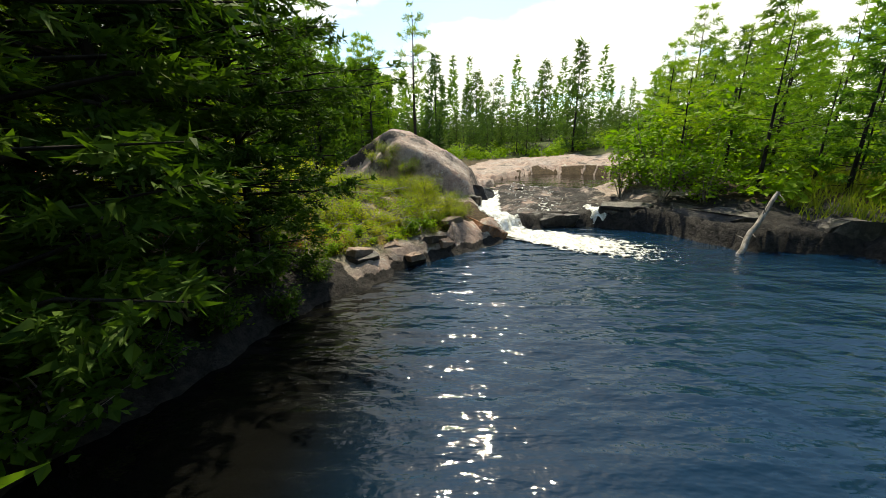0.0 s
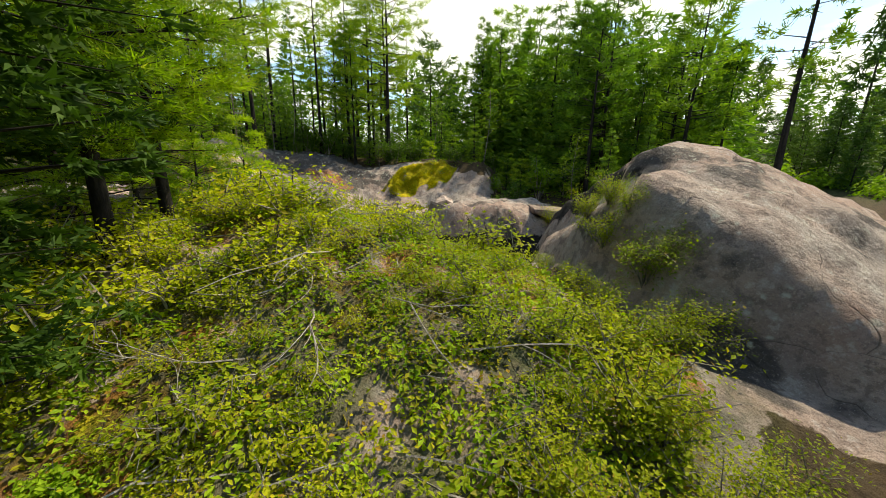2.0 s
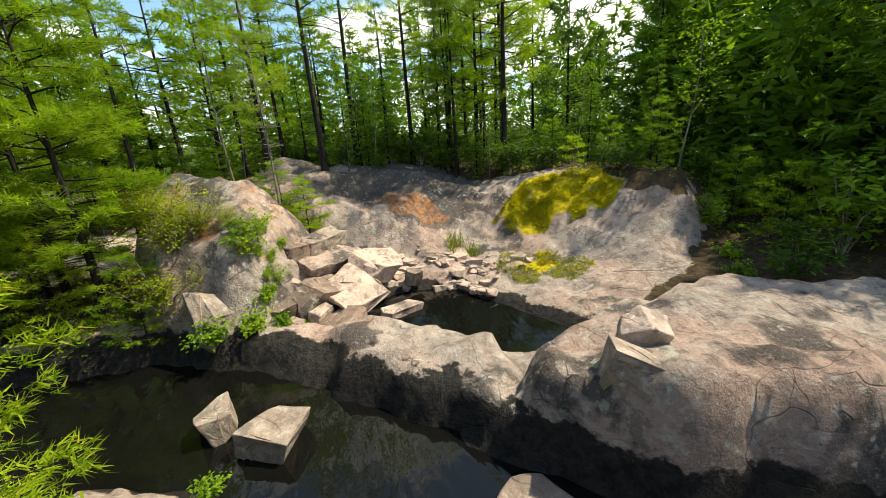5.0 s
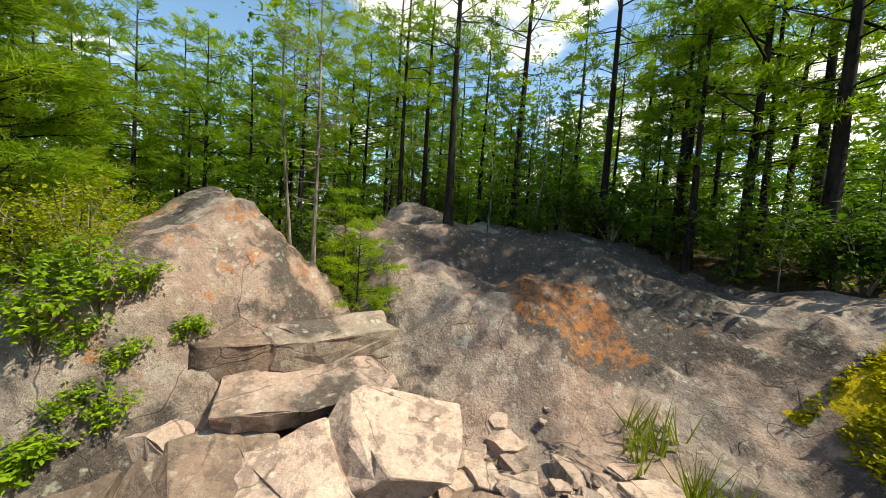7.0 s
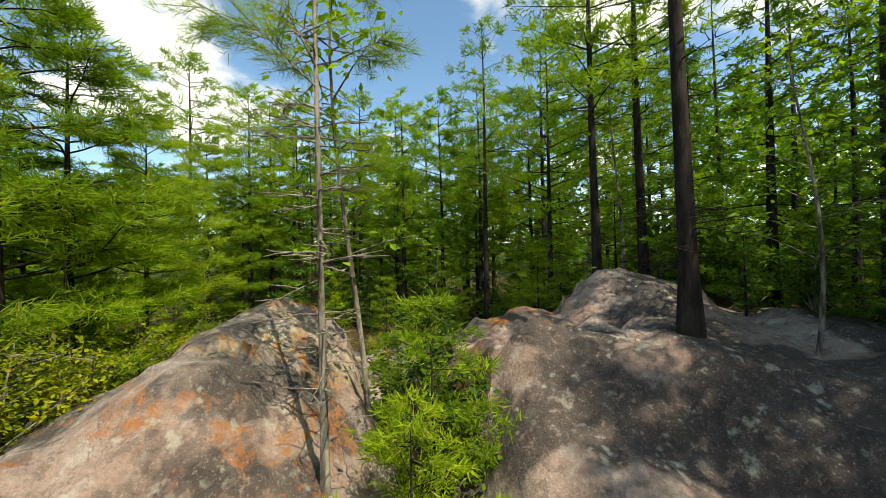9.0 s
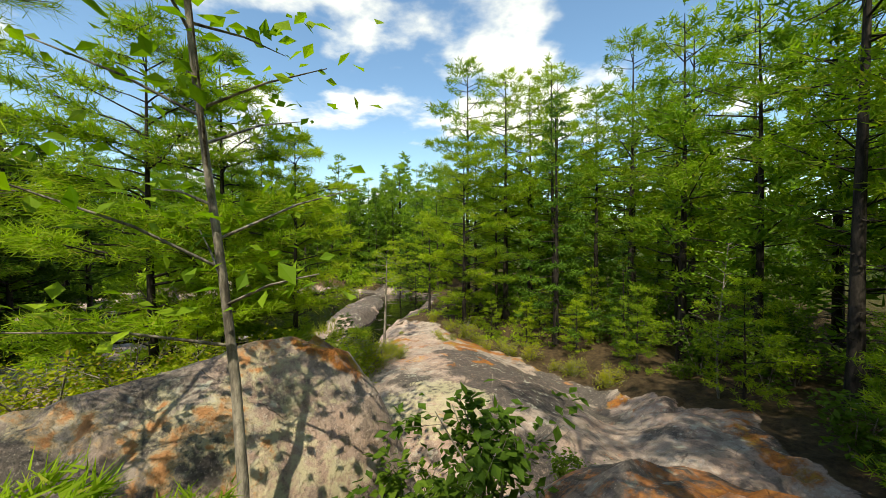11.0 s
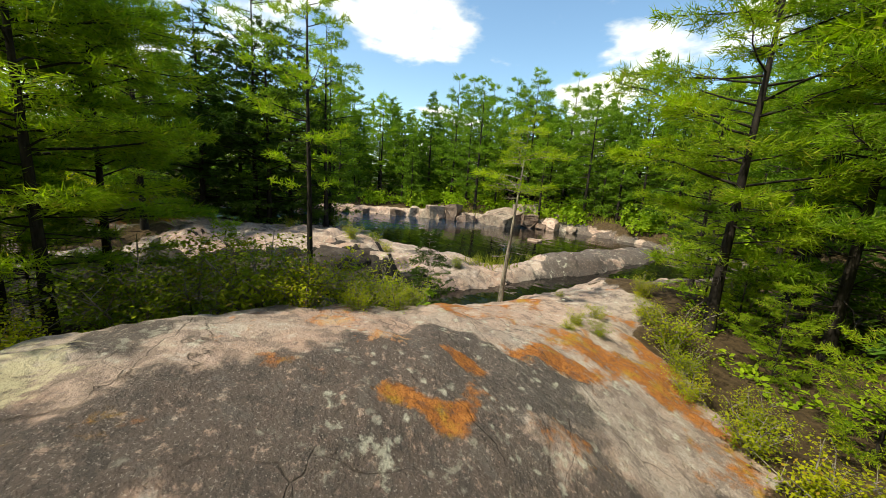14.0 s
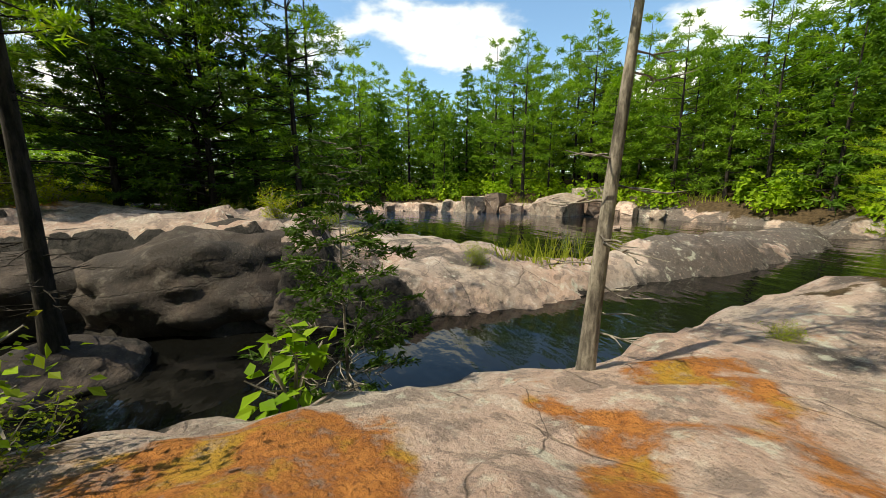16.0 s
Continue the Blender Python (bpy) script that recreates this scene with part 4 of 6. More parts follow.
def conifer(seed, H, R, bare=0.2, branches=70, style="pine", tufts=1.0, needles=6, size=0.16, thin=1.0, trunk_r=None, lean=0.0, wood=None, leaf=None, dead=14, twigs=False):
    """A conifer: trunk with limbs (and dead lower limbs), and a crown of needle tufts on twigs. Stands at the origin."""
    rs = np.random.RandomState(seed)
    wood, leaf = wood or BARK, leaf or (PINE if style == "pine" else SPRUCE if style == "spruce" else CEDAR)
    W, C = Bundle(), Bundle()
    tr = trunk_r or H * 0.0115 + 0.015
    hs = np.linspace(0, 1, 12)
    bend = np.stack([lean * hs ** 1.5 + 0.03 * H * 0.1 * np.sin(hs * 5 + seed), 0.03 * H * 0.1 * np.sin(hs * 4 + seed * 2), hs * H], -1)
    W.add(*tube(bend + [[0, 0, -0.25]] * 1, tr * (1 - 0.93 * hs ** 0.9) * (1 + 0.5 * np.exp(-hs * 26)), 8 if twigs else 6))

    def trunk_at(u):
        return np.array([np.interp(u, hs, bend[:, k]) for k in range(3)])
    P, D = [], []
    for k in range(branches + dead):
        is_dead = k >= branches
        u = rs.uniform(0.06, bare + 0.18) if is_dead else bare + (1 - bare) * (k + rs.uniform(0, 1)) / branches
        if style == "pine" and not is_dead:
            u = bare + (1 - bare) * min(0.995, (5 * (k // 5) + 2.5 + 1.3 * rs.normal()) / branches)
        v = (u - bare) / (1 - bare)
        if style == "pine":
            prof = (0.62 + 0.55 * math.sin(min(1, max(0, v)) * 2.6)) * (1 - max(0, v) ** 2.2 * 0.88)
            el0, el1 = rs.uniform(-0.05, 0.30) + 0.45 * max(0, v) ** 2, rs.uniform(0.05, 0.35)
        elif style == "spruce":
            prof = (1 - max(0, v)) ** 0.85 * 0.95 + 0.05
            el0, el1 = rs.uniform(-0.35, 0.05) + 0.5 * max(0, v) ** 2, rs.uniform(-0.05, 0.25)
        else:
            prof = (0.55 + 0.75 * math.sin(min(1, max(0.0, v) + 0.12) * 2.9)) * (1 - max(0, v) ** 3 * 0.8)
            el0, el1 = rs.uniform(0.1, 0.5), rs.uniform(-0.15, 0.2)
        L = R * prof * rs.uniform(0.62, 1.18) * (0.55 if is_dead else 1)
        az = k * 2.399 + rs.uniform(-0.5, 0.5)
        o = np.array([math.cos(az), math.sin(az), 0])
        s = np.linspace(0, 1, 5)
        el = el0 + (el1 - el0) * s
        if is_dead:
            el = el - 0.35 * s + rs.uniform(-0.2, 0.1)
        pts = [trunk_at(u)]
        for j in range(1, 5):
            kink = rs.normal(scale=0.10, size=3) * L / 4
            pts.append(pts[-1] + L / 4 * (o * math.cos(el[j]) + np.array([0, 0, math.sin(el[j])])) + kink)
        pts = np.array(pts)
        br = max(0.006, min(tr * 0.38 * (1 - 0.7 * u), 0.011 * L + 0.006))
        W.add(*(tube(pts, br * (1 - 0.85 * s), 3) if twigs or is_dead else tube(pts[[0, 4]] if size > 0.22 else pts[::2], br * (1 - 0.85 * (s[[0, 4]] if size > 0.22 else s[::2])), 3)))
        side = np.cross(o, [0, 0, 1.0])
        nt = int(max(3, (4.5 + 5.5 * L) * tufts)) if not is_dead else int(3 + 3 * L)
        for j in range(nt):
            q = rs.uniform(0.25, 1.0) if style != "pine" else rs.uniform(0.22, 1.0) ** 0.8
            base = np.array([np.interp(q, s, pts[:, m]) for m in range(3)])
            tl = (0.16 + 0.42 * L * (1.05 - q)) * rs.uniform(0.5, 1.1)
            td = o * rs.uniform(0.3, 0.9) + side * rs.choice((-1, 1)) * rs.uniform(0.4, 1.0) + np.array([0, 0, rs.uniform(-0.15, 0.25)])
            if style == "spruce":
                td[2] -= 0.25
            td /= np.linalg.norm(td)
            tip = base + td * tl
            if is_dead:
                mid = (base + tip) / 2 + rs.normal(scale=0.05 * tl, size=3)
                W.add(*(tube([base, mid, tip], [0.006, 0.0045, 0.0015], 3) if twigs else tube([base, tip], [0.007, 0.002], 3)))
                continue
            if twigs:
                W.add(*tube([base, tip], [0.005, 0.002], 3))
            steps = max(2, int(tl / (size * 0.72)))
            for w in np.linspace(0.35, 1.0, steps):
                P.append(base + td * tl * w); D.append(td)
        if not is_dead:
            P.append(pts[-1]); D.append(o)
    P, D = np.array(P), np.array(D)
    P = np.repeat(P, needles, 0); D = np.repeat(D, needles, 0)
    spread = {"pine": 0.75, "spruce": 0.8, "cedar": 0.55}[style]
    A = D + rs.normal(scale=spread, size=D.shape) + [[0, 0, {"pine": 0.22, "spruce": -0.05, "cedar": -0.1}[style]]]
    jit = rs.normal(scale=size * 0.22, size=P.shape)
    C.add(*blades(P + jit, A, size, size * {"pine": 0.20, "spruce": 0.26, "cedar": 0.30}[style] * thin, rs))
    root = new({"pine": "pine_tree", "spruce": "spruce_tree", "cedar": "cedar_tree"}[style])
    W.object("trunk", wood, root, smooth_=True)
    C.object("crown", leaf, root)
    return root


def broadleaf(seed, H, R, n=900, size=0.06, leaf=None, stems=6, name="bush", low=0.15, wood=None):
    """A many-stemmed shrub or sapling with a loose crown of leaves on twigs."""
    rs = np.random.RandomState(seed)
    W, C = Bundle(), Bundle()
    P = []
    for k in range(stems):
        az = k * 2.399 + rs.uniform(-0.6, 0.6)
        out = R * math.sqrt((k + 0.6) / stems) * rs.uniform(0.7, 1.1)
        top = np.array([math.cos(az) * out, math.sin(az) * out, H * rs.uniform(0.65, 1.0) * (1.05 - 0.45 * (out / R) ** 2)])
        mid = top * [0.42, 0.42, 0.55] + rs.normal(scale=0.06 * R, size=3)
        s0 = np.array([0, 0, -0.08])
        W.add(*tube([s0, mid * 0.5, mid, top], np.array([0.016, 0.013, 0.010, 0.004]) * (0.6 + H * 0.35), 4))
        tw = 5
        for j in range(tw):
            q = rs.uniform(low + 0.15, 1.0)
            base = mid + (top - mid) * (q - 0.5) * 2 if q > 0.5 else mid * q * 2
            d = rs.normal(size=3) * [1, 1, 0.55] + [0, 0, 0.35]
            d /= np.linalg.norm(d)
            tl = R * rs.uniform(0.22, 0.5)
            tip = base + d * tl
            W.add(*tube([base, tip], [0.005, 0.002], 3))
            m = max(2, n // (stems * tw))
            w = rs.uniform(0.15, 1.05, m)[:, None]
            P.append(base + d * tl * w + rs.normal(scale=0.07 * R + 0.02, size=(m, 3)))
    P = np.concatenate(P)
    P = P[P[:, 2] > 0.0]
    C.add(*leaves(P, np.array([[0, 0, 0.8]]) + 0.5 * P / (np.linalg.norm(P, axis=1, keepdims=True) + 1e-6), size, rs))
    root = new(name)
    W.object("stem", wood or BARK_GREY, root)
    C.object("foliage", leaf or BROAD, root)
    return root


def maple(seed, H, R, n=420, size=0.085, leaf=None):
    """A slender young broadleaf tree: one stem, rising side limbs, layers of leaves."""
    r = np.random.RandomState(seed)
    W, P = Bundle(), []
    hs = np.linspace(0, 1, 9)
    line = np.stack([0.12 * np.sin(hs * 4 + seed), 0.12 * np.sin(hs * 3 + 2 * seed) - 0.12 * np.sin(2 * seed), hs * H - 0.1], -1)
    W.add(*tube(line, 0.028 * (1 - 0.85 * hs) + 0.003, 6))
    limbs = 22
    for k in range(limbs):
        u = 0.28 + 0.72 * (k + r.uniform(0, 1)) / limbs
        base = np.array([np.interp(u, hs, line[:, j]) for j in range(3)])
        az = k * 2.399 + r.uniform(-0.4, 0.4)
        L = R * (1.15 - 0.8 * u) * r.uniform(0.7, 1.2)
        d = np.array([math.cos(az), math.sin(az), r.uniform(0.25, 0.7)])
        pts = [base, base + d * L * 0.5, base + d * L + [0, 0, -0.08 * L]]
        W.add(*tube(pts, [0.010, 0.007, 0.003], 3))
        m = max(6, n // limbs)
        w = r.uniform(0.3, 1.05, m)[:, None]
        P.append(base + d * L * w + r.normal(scale=[0.16, 0.16, 0.07], size=(m, 3)))
    P = np.concatenate(P)
    C = Bundle()
    C.add(*leaves(P, np.array([[0, 0, 1.0]]), size, r, 1.3))
    root = new("maple_tree")
    W.object("trunk", BARK_GREY, root, smooth_=True)
    C.object("crown", leaf or BROAD, root)
    return root


def stand(proto, x, y, turn=0.0, scale=1.0, sink=0.05, z=None, lean=(0, 0), label="", group="", category=""):
    """A copy of a plant, set on the ground."""
    gz = zat(x, y) if z is None else z
    ob = copy_thing(proto, pose(x, y, gz - sink, lean[0], lean[1], turn) @ Matrix.Scale(scale, 4))
    if label or group or category:
        tagged(ob, label, category, group)
    return ob


# ---- woods ----
def kinds():
    mid = dict(branches=44, needles=5, size=0.27, tufts=0.66, dead=4)
    k = {}
    k["far_pine"] = [conifer(101 + i, H=9.0, R=2.6, branches=36, needles=3, size=0.50, tufts=0.55, dead=2, style="pine", bare=0.10, leaf=FARLEAF) for i in range(2)]
    k["far_spruce"] = [conifer(111 + i, H=9.0, R=2.0, branches=44, needles=3, size=0.50, tufts=0.55, dead=0, style="spruce", bare=0.04, leaf=FARLEAF) for i in range(2)]
    fine = dict(branches=46, needles=6, size=0.18, tufts=0.95, thin=0.92)
    k["mid_pine"] = [conifer(171 + i, H=9.5, R=2.3, bare=0.10 + 0.05 * i, style="pine", thin=1.15, leaf=MIDLEAF, **{**mid, "branches": 44}) for i in range(3)]
    k["mid_spruce"] = [conifer(181 + i, H=8.5, R=1.85, bare=0.05, style="spruce", thin=1.2, **{**mid, "branches": 52}) for i in range(2)]
    k["pine"] = [conifer(121 + i, H=9.5, R=2.3, bare=0.16 + 0.06 * i, style="pine", dead=12, **fine) for i in range(3)]
    k["spruce"] = [conifer(131 + i, H=8.5, R=1.75, bare=0.06, style="spruce", **{**fine, "branches": 54, "size": 0.17, "thin": 1.0, "needles": 5}) for i in range(2)]
    k["maple"] = [maple(191 + i, 4.2, 1.0, 640, 0.066) for i in range(3)]
    k["cedar"] = [conifer(141 + i, H=6.0, R=1.6, bare=0.03, style="cedar", **{**mid, "branches": 84, "size": 0.105, "needles": 8, "thin": 1.1}) for i in range(2)]
    k["near_pine"] = [conifer(151 + i, H=7.0, R=1.9, bare=0.16, style="pine", branches=60, needles=10, size=0.16, thin=0.5, tufts=1.6, dead=20, twigs=True) for i in range(2)]
    k["young_pine"] = [conifer(153 + i, H=3.6, R=1.25, bare=0.05, style="pine", branches=40, needles=7, size=0.14, thin=0.72, tufts=1.05, dead=8) for i in range(2)]
    k["bare_pine"] = [conifer(161 + i, H=11.0, R=1.8, bare=0.34, style="pine", dead=36, trunk_r=0.125, **{**fine, "branches": 30}) for i in range(2)]
    labels = {"far_pine": "distant green white pine", "far_spruce": "distant dark narrow spruce", "pine": "sunlit white pine with layered plumes of needles",
              "spruce": "dark green spruce with drooping boughs", "cedar": "dense dark cedar by the river", "near_pine": "young white pine with soft yellow-green needles", "young_pine": "small bushy white pine under the taller trees",
              "mid_pine": "green white pine on the wooded bank", "mid_spruce": "green spruce on the wooded bank", "maple": "young maple with bright yellow-green leaves",
              "bare_pine": "tall pine with bare dead lower branches"}
    for n, obs in k.items():
        for ob in obs:
            tagged(ob, labels[n], "tree", group={"far_pine": "distant woods", "far_spruce": "distant woods"}.get(n, "forest trees"))
    return k


def shrubs():
    k = {"heath": [broadleaf(201 + i, 0.42, 0.42, 520, 0.029, HEATH, 7, "heath_shrub", 0.1) for i in range(4)],
         "juniper": [broadleaf(211 + i, 0.95, 0.75, 1900, 0.032, JUNIPER, 11, "juniper_shrub", 0.1) for i in range(3)],
         "thicket": [broadleaf(221 + i, 1.7, 1.0, 560, 0.10, BROAD, 8, "leafy_bush", 0.1) for i in range(3)],
         "dark_bush": [broadleaf(251 + i, 1.5, 0.95, 660, 0.095, DARKLEAF, 7, "leafy_bush", 0.1) for i in range(3)],
         "leafy": [broadleaf(231 + i, 0.8, 0.6, 700, 0.075, BROAD, 8, "leafy_bush", 0.1) for i in range(2)]}
    labels = {"heath": "low yellow-green heath shrub on mossy rock", "juniper": "bushy yellow-green shrub with reddish twigs", "thicket": "green leafy bush under the trees", "dark_bush": "dense dark green bush in the shade", "leafy": "small bright green leafy bush among rocks"}
    for n, obs in k.items():
        for ob in obs:
            tagged(ob, labels[n], "shrub", group={"heath": "heath on the bluff", "juniper": "shrubs along the rock", "thicket": "undergrowth", "dark_bush": "undergrowth", "leafy": "small bushes"}[n])
    return k


KIND = {**kinds(), **shrubs()}
used = set()


def put(kind, i, x, y, scale=1.0, turn=None, **kw):
    proto = KIND[kind][i % len(KIND[kind])]
    turn = (x * 97 + y * 57) % 360 if turn is None else turn
    if proto.name not in used:
        used.add(proto.name)
        proto.matrix_basis = pose(x, y, (zat(x, y) if kw.get("z") is None else kw["z"]) - 0.05, *kw.get("lean", (0, 0)), turn) @ Matrix.Scale(scale, 4)
        if kw.get("label"):
            proto["label"] = kw["label"]
        return proto
    return stand(proto, x, y, turn, scale, **kw)


KEEP_OUT = [PLATFORM, BEACH, WHALE, DOME, SHELF, BLOCK, BLUFF, BANK, FAR_ROCK]
placed = []


def wood(n, box, gap, kinds_, smin, smax, rs, keep=0.4, way=2.4):
    """Scatters trees over a box, off the rock, the water and the way."""
    got = tries = 0
    while got < n and tries < n * 30:
        tries += 1
        x, y = rs.uniform(box[0], box[2]), rs.uniform(box[1], box[3])
        if any((x - a) ** 2 + (y - b) ** 2 < gap * gap for a, b in placed):
            continue
        if (-17.5 < x < -8.5 and 15 < y < 20.5 and kinds_[0] not in ("thicket", "dark_bush")) or (x > -5 and 22 < y < 33 and x < 22):
            continue
        wet = max(float(inside(p, x, y)) for p in (RIVER, CREEK, POND, UPPER))
        if wet > -0.7 or max(float(inside(p, x, y)) for p in KEEP_OUT) > -keep:
            continue
        if min((x - c[1][0]) ** 2 + (y - c[1][1]) ** 2 for c in PATH) < way ** 2:
            continue
        placed.append((x, y))
        put(kinds_[rs.randint(len(kinds_))], rs.randint(9), x, y, rs.uniform(smin, smax))
        got += 1


def tree(kind, i, x, y, scale=1.0, **kw):
    placed.append((x, y))
    return put(kind, i, x, y, scale, **kw)


rs = np.random.RandomState(5)
# trees that stand by themselves
for x, y, s in ((-2.7, 4.7, 0.95), (-3.4, 3.5, 1.15), (-4.4, 4.6, 1.2), (-3.2, 1.8, 1.1), (-4.6, 2.6, 1.2)):
    tree("cedar", len(placed), x, y, s)
tree("spruce", 0, -3.0, 0.2, 0.9)
tree("pine", 1, -4.4, 0.6, 0.8)
tree("pine", 0, -3.9, 3.0, 0.95)
tree("near_pine", 0, -5.9, 6.75, 0.9)
tree("near_pine", 1, -4.9, 6.2, 0.95)
tree("cedar", 0, -3.0, 5.2, 0.85)
tree("young_pine", 0, -15.25, 9.8, 0.52)
tree("young_pine", 1, -15.9, 9.2, 0.6)
tree("near_pine", 1, -7.2, 5.6, 0.95)
tree("young_pine", 1, -7.3, 8.0, 1.0)
tree("young_pine", 0, -8.0, 7.2, 1.15)
tree("young_pine", 1, -6.6, 7.2, 1.0)
tree("spruce", 1, -4.9, 16.9, 0.36, label="small young spruce on the rock above the creek")
tree("spruce", 0, -4.2, 17.6, 0.42, label="small young spruce on the rock above the creek")
tree("bare_pine", 1, -18.05, 10.5, 0.85)
tree("bare_pine", 0, -22.2, 7.6, 0.95)
tree("near_pine", 0, -12.9, 4.7, 0.75)
tree("near_pine", 1, -13.0, 6.2, 0.9)
tree("bare_pine", 0, -11.6, 2.1, 0.62, z=0.15)
tree("near_pine", 1, -15.95, -3.85, 1.1)
tree("near_pine", 0, -17.2, -4.5, 1.05)
tree("pine", 2, -17.6, -5.1, 1.1)
tree("spruce", 0, -19.2, -2.4, 1.1)
tree("spruce", 1, -20.8, -0.8, 1.1)
tree("bare_pine", 0, -19.4, -4.4, 1.0)
tree("pine", 0, -10.6, -13.6, 0.55)
tree("pine", 1, -13.9, -7.2, 0.7)
tree("cedar", 0, -12.2, -11.5, 0.7)
tree("pine", 2, 6.9, 10.6, 0.36)
tree("spruce", 1, 8.4, 11.4, 0.5)
tree("pine", 0, 9.6, 12.4, 0.55)
tree("far_spruce", 0, 11.0, 33.0, 1.0)
tree("pine", 1, 12.5, 14.0, 0.7)
# the woods
for x, y, s in ((-20.6, 12.6, 0.9), (-21.2, 10.8, 0.85), (-22.2, 13.6, 1.0), (-19.9, 14.9, 0.85), (-22.8, 11.4, 1.0), (-23.2, 9.0, 0.9), (-18.9, 13.5, 0.3), (-18.3, 14.7, 0.35), (-19.4, 12.2, 0.4), (-15.3, 19.0, 0.42), (-13.4, 19.6, 0.45), (-16.8, 18.3, 0.45)):
    tree("spruce", int(-x * 2), x, y, s)
wood(17, (-26, 6.5, -16.5, 20), 1.5, ["bare_pine", "bare_pine", "pine", "spruce"], 0.65, 1.05, rs)
wood(24, (-9, 20.5, -3, 27), 1.1, ["mid_spruce", "mid_pine", "mid_pine", "mid_spruce"], 0.75, 1.0, rs)
wood(22, (-18, 23.2, -9, 28), 1.15, ["mid_spruce", "mid_pine", "mid_pine"], 0.9, 1.15, rs)
wood(8, (-6.8, -1.5, -2.6, 5.0), 0.85, ["cedar", "spruce"], 0.65, 1.0, rs)
for x, y, s in ((-18.6, 15.2, 0.9), (-17.1, 16.8, 0.95), (-18.1, 16.2, 0.95), (-17.6, 17.8, 0.7), (-17.2, 15.7, 0.7)):
    tree("pine" if s > 0.92 else "spruce", int(-x), x, y, s)
tree("near_pine", 0, -14.1, 4.85, 0.78)
tree("near_pine", 1, -13.4, 5.5, 0.9)
for x, y, s in ((-15.7, 8.3, 1.15), (-18.6, 11.3, 0.75), (-21.9, 7.6, 0.9), (-20.9, 8.6, 1.0), (-19.0, 12.4, 0.8), (-22.6, 10.0, 1.1), (-21.8, 12.4, 1.1), (-16.5, 15.9, 0.6), (-18.4, 16.6, 0.9), (-15.2, 18.4, 0.9), (-12.0, 19.0, 1.0), (-7.0, 18.6, 0.8), (-22.4, 5.2, 1.0), (-21.4, 2.6, 1.0)):
    tree("maple", int(abs(x * 3)), x, y, s)
for x, y, s in ((-20.4, 7.2, 0.9), (-21.4, 8.4, 1.0), (-22.4, 9.6, 1.1), (-21.2, 11.2, 0.9), (-22.6, 6.4, 1.1), (-23.4, 8.0, 1.2), (-19.9, 13.6, 0.8), (-18.8, 15.4, 0.8), (-23.4, 12.2, 1.2),
                (-12.6, 5.6, 1.0), (-12.2, 7.0, 0.8), (-14.0, 6.6, 0.6), (-12.9, 3.4, 0.75), (-17.0, -3.4, 0.8), (-18.2, -2.2, 0.85), (-16.1, -4.4, 0.8), (-19.6, -1.2, 0.9), (-20.6, 0.8, 1.0), (-21.2, 3.6, 1.0), (-21.6, 5.8, 1.0), (-18.8, -3.6, 1.1), (-20.4, -2.6, 1.1), (-15.0, -5.6, 0.9),
                (-16.2, 18.2, 0.9), (-14.6, 19.2, 0.9), (-12.6, 18.9, 1.0), (-10.8, 19.3, 0.9), (-9.4, 18.6, 0.8), (-7.8, 19.2, 0.9), (-6.0, 19.0, 0.9)):
    tree("young_pine", int(abs(x * 3 + y)), x, y, s)
for x, y, s in ((-19.2, 13.9, 0.9), (-17.9, 15.2, 0.75), (-18.4, 17.4, 1.0), (-19.8, 15.8, 1.0)):
    tree("bare_pine", int(abs(x * 2)), x, y, s)
for x, y, s in ((-19.6, 10.7, 0.45), (-20.3, 10.0, 0.5), (-19.2, 11.9, 0.42), (-21.0, 11.6, 0.6), (-20.5, 12.8, 0.55), (-19.0, 12.9, 0.4), (-21.6, 9.4, 0.55), (-14.5, 23.2, 1.2), (-12.9, 23.6, 1.3), (-11.4, 23.2, 1.2), (-9.9, 23.4, 1.2), (-16.0, 22.6, 1.2), (-13.7, 24.6, 1.3), (-8.4, 22.6, 1.1)):
    tree("spruce", int(abs(x * 2)), x, y, s)
tree("bare_pine", 1, -20.6, 9.2, 0.9)
tree("bare_pine", 0, -20.2, 11.9, 1.0)
for x, y, s in ((-22.8, 3.6, 1.0), (-24.4, 4.8, 1.1), (-24.0, 2.2, 1.05), (-25.6, 3.4, 1.15)):
    tree("pine" if x < -23.5 else "bare_pine", int(-x), x, y, s)
tree("pine", 2, -21.4, 6.9, 0.7)
wood(18, (-26, -9, -14, 0), 1.25, ["pine", "spruce", "pine"], 0.85, 1.2, rs)
wood(11, (-28, -3, -20.6, 7.5), 1.5, ["pine", "mid_pine", "bare_pine"], 0.75, 1.1, rs, 0.2)
wood(46, (-14, -22, 6, -13), 1.1, ["mid_pine", "mid_spruce", "mid_pine"], 0.75, 1.15, rs)
wood(46, (2.0, -17, 16, 5), 1.15, ["mid_pine", "mid_spruce", "mid_pine"], 0.75, 1.15, rs)
wood(30, (8.5, 8.5, 20, 26), 1.2, ["mid_pine", "mid_spruce", "mid_pine"], 0.4, 0.75, rs)
wood(40, (-40, -32, 40, 60), 2.2, ["far_pine", "far_spruce"], 0.75, 1.1, rs, 6)
wood(16, (-30, 26, -6, 44), 2.0, ["far_pine", "far_spruce"], 0.6, 1.0, rs, 3)
wood(150, (-6, 33, 32, 50), 0.8, ["far_pine", "far_pine", "far_spruce"], 0.30, 0.48, rs, 1)
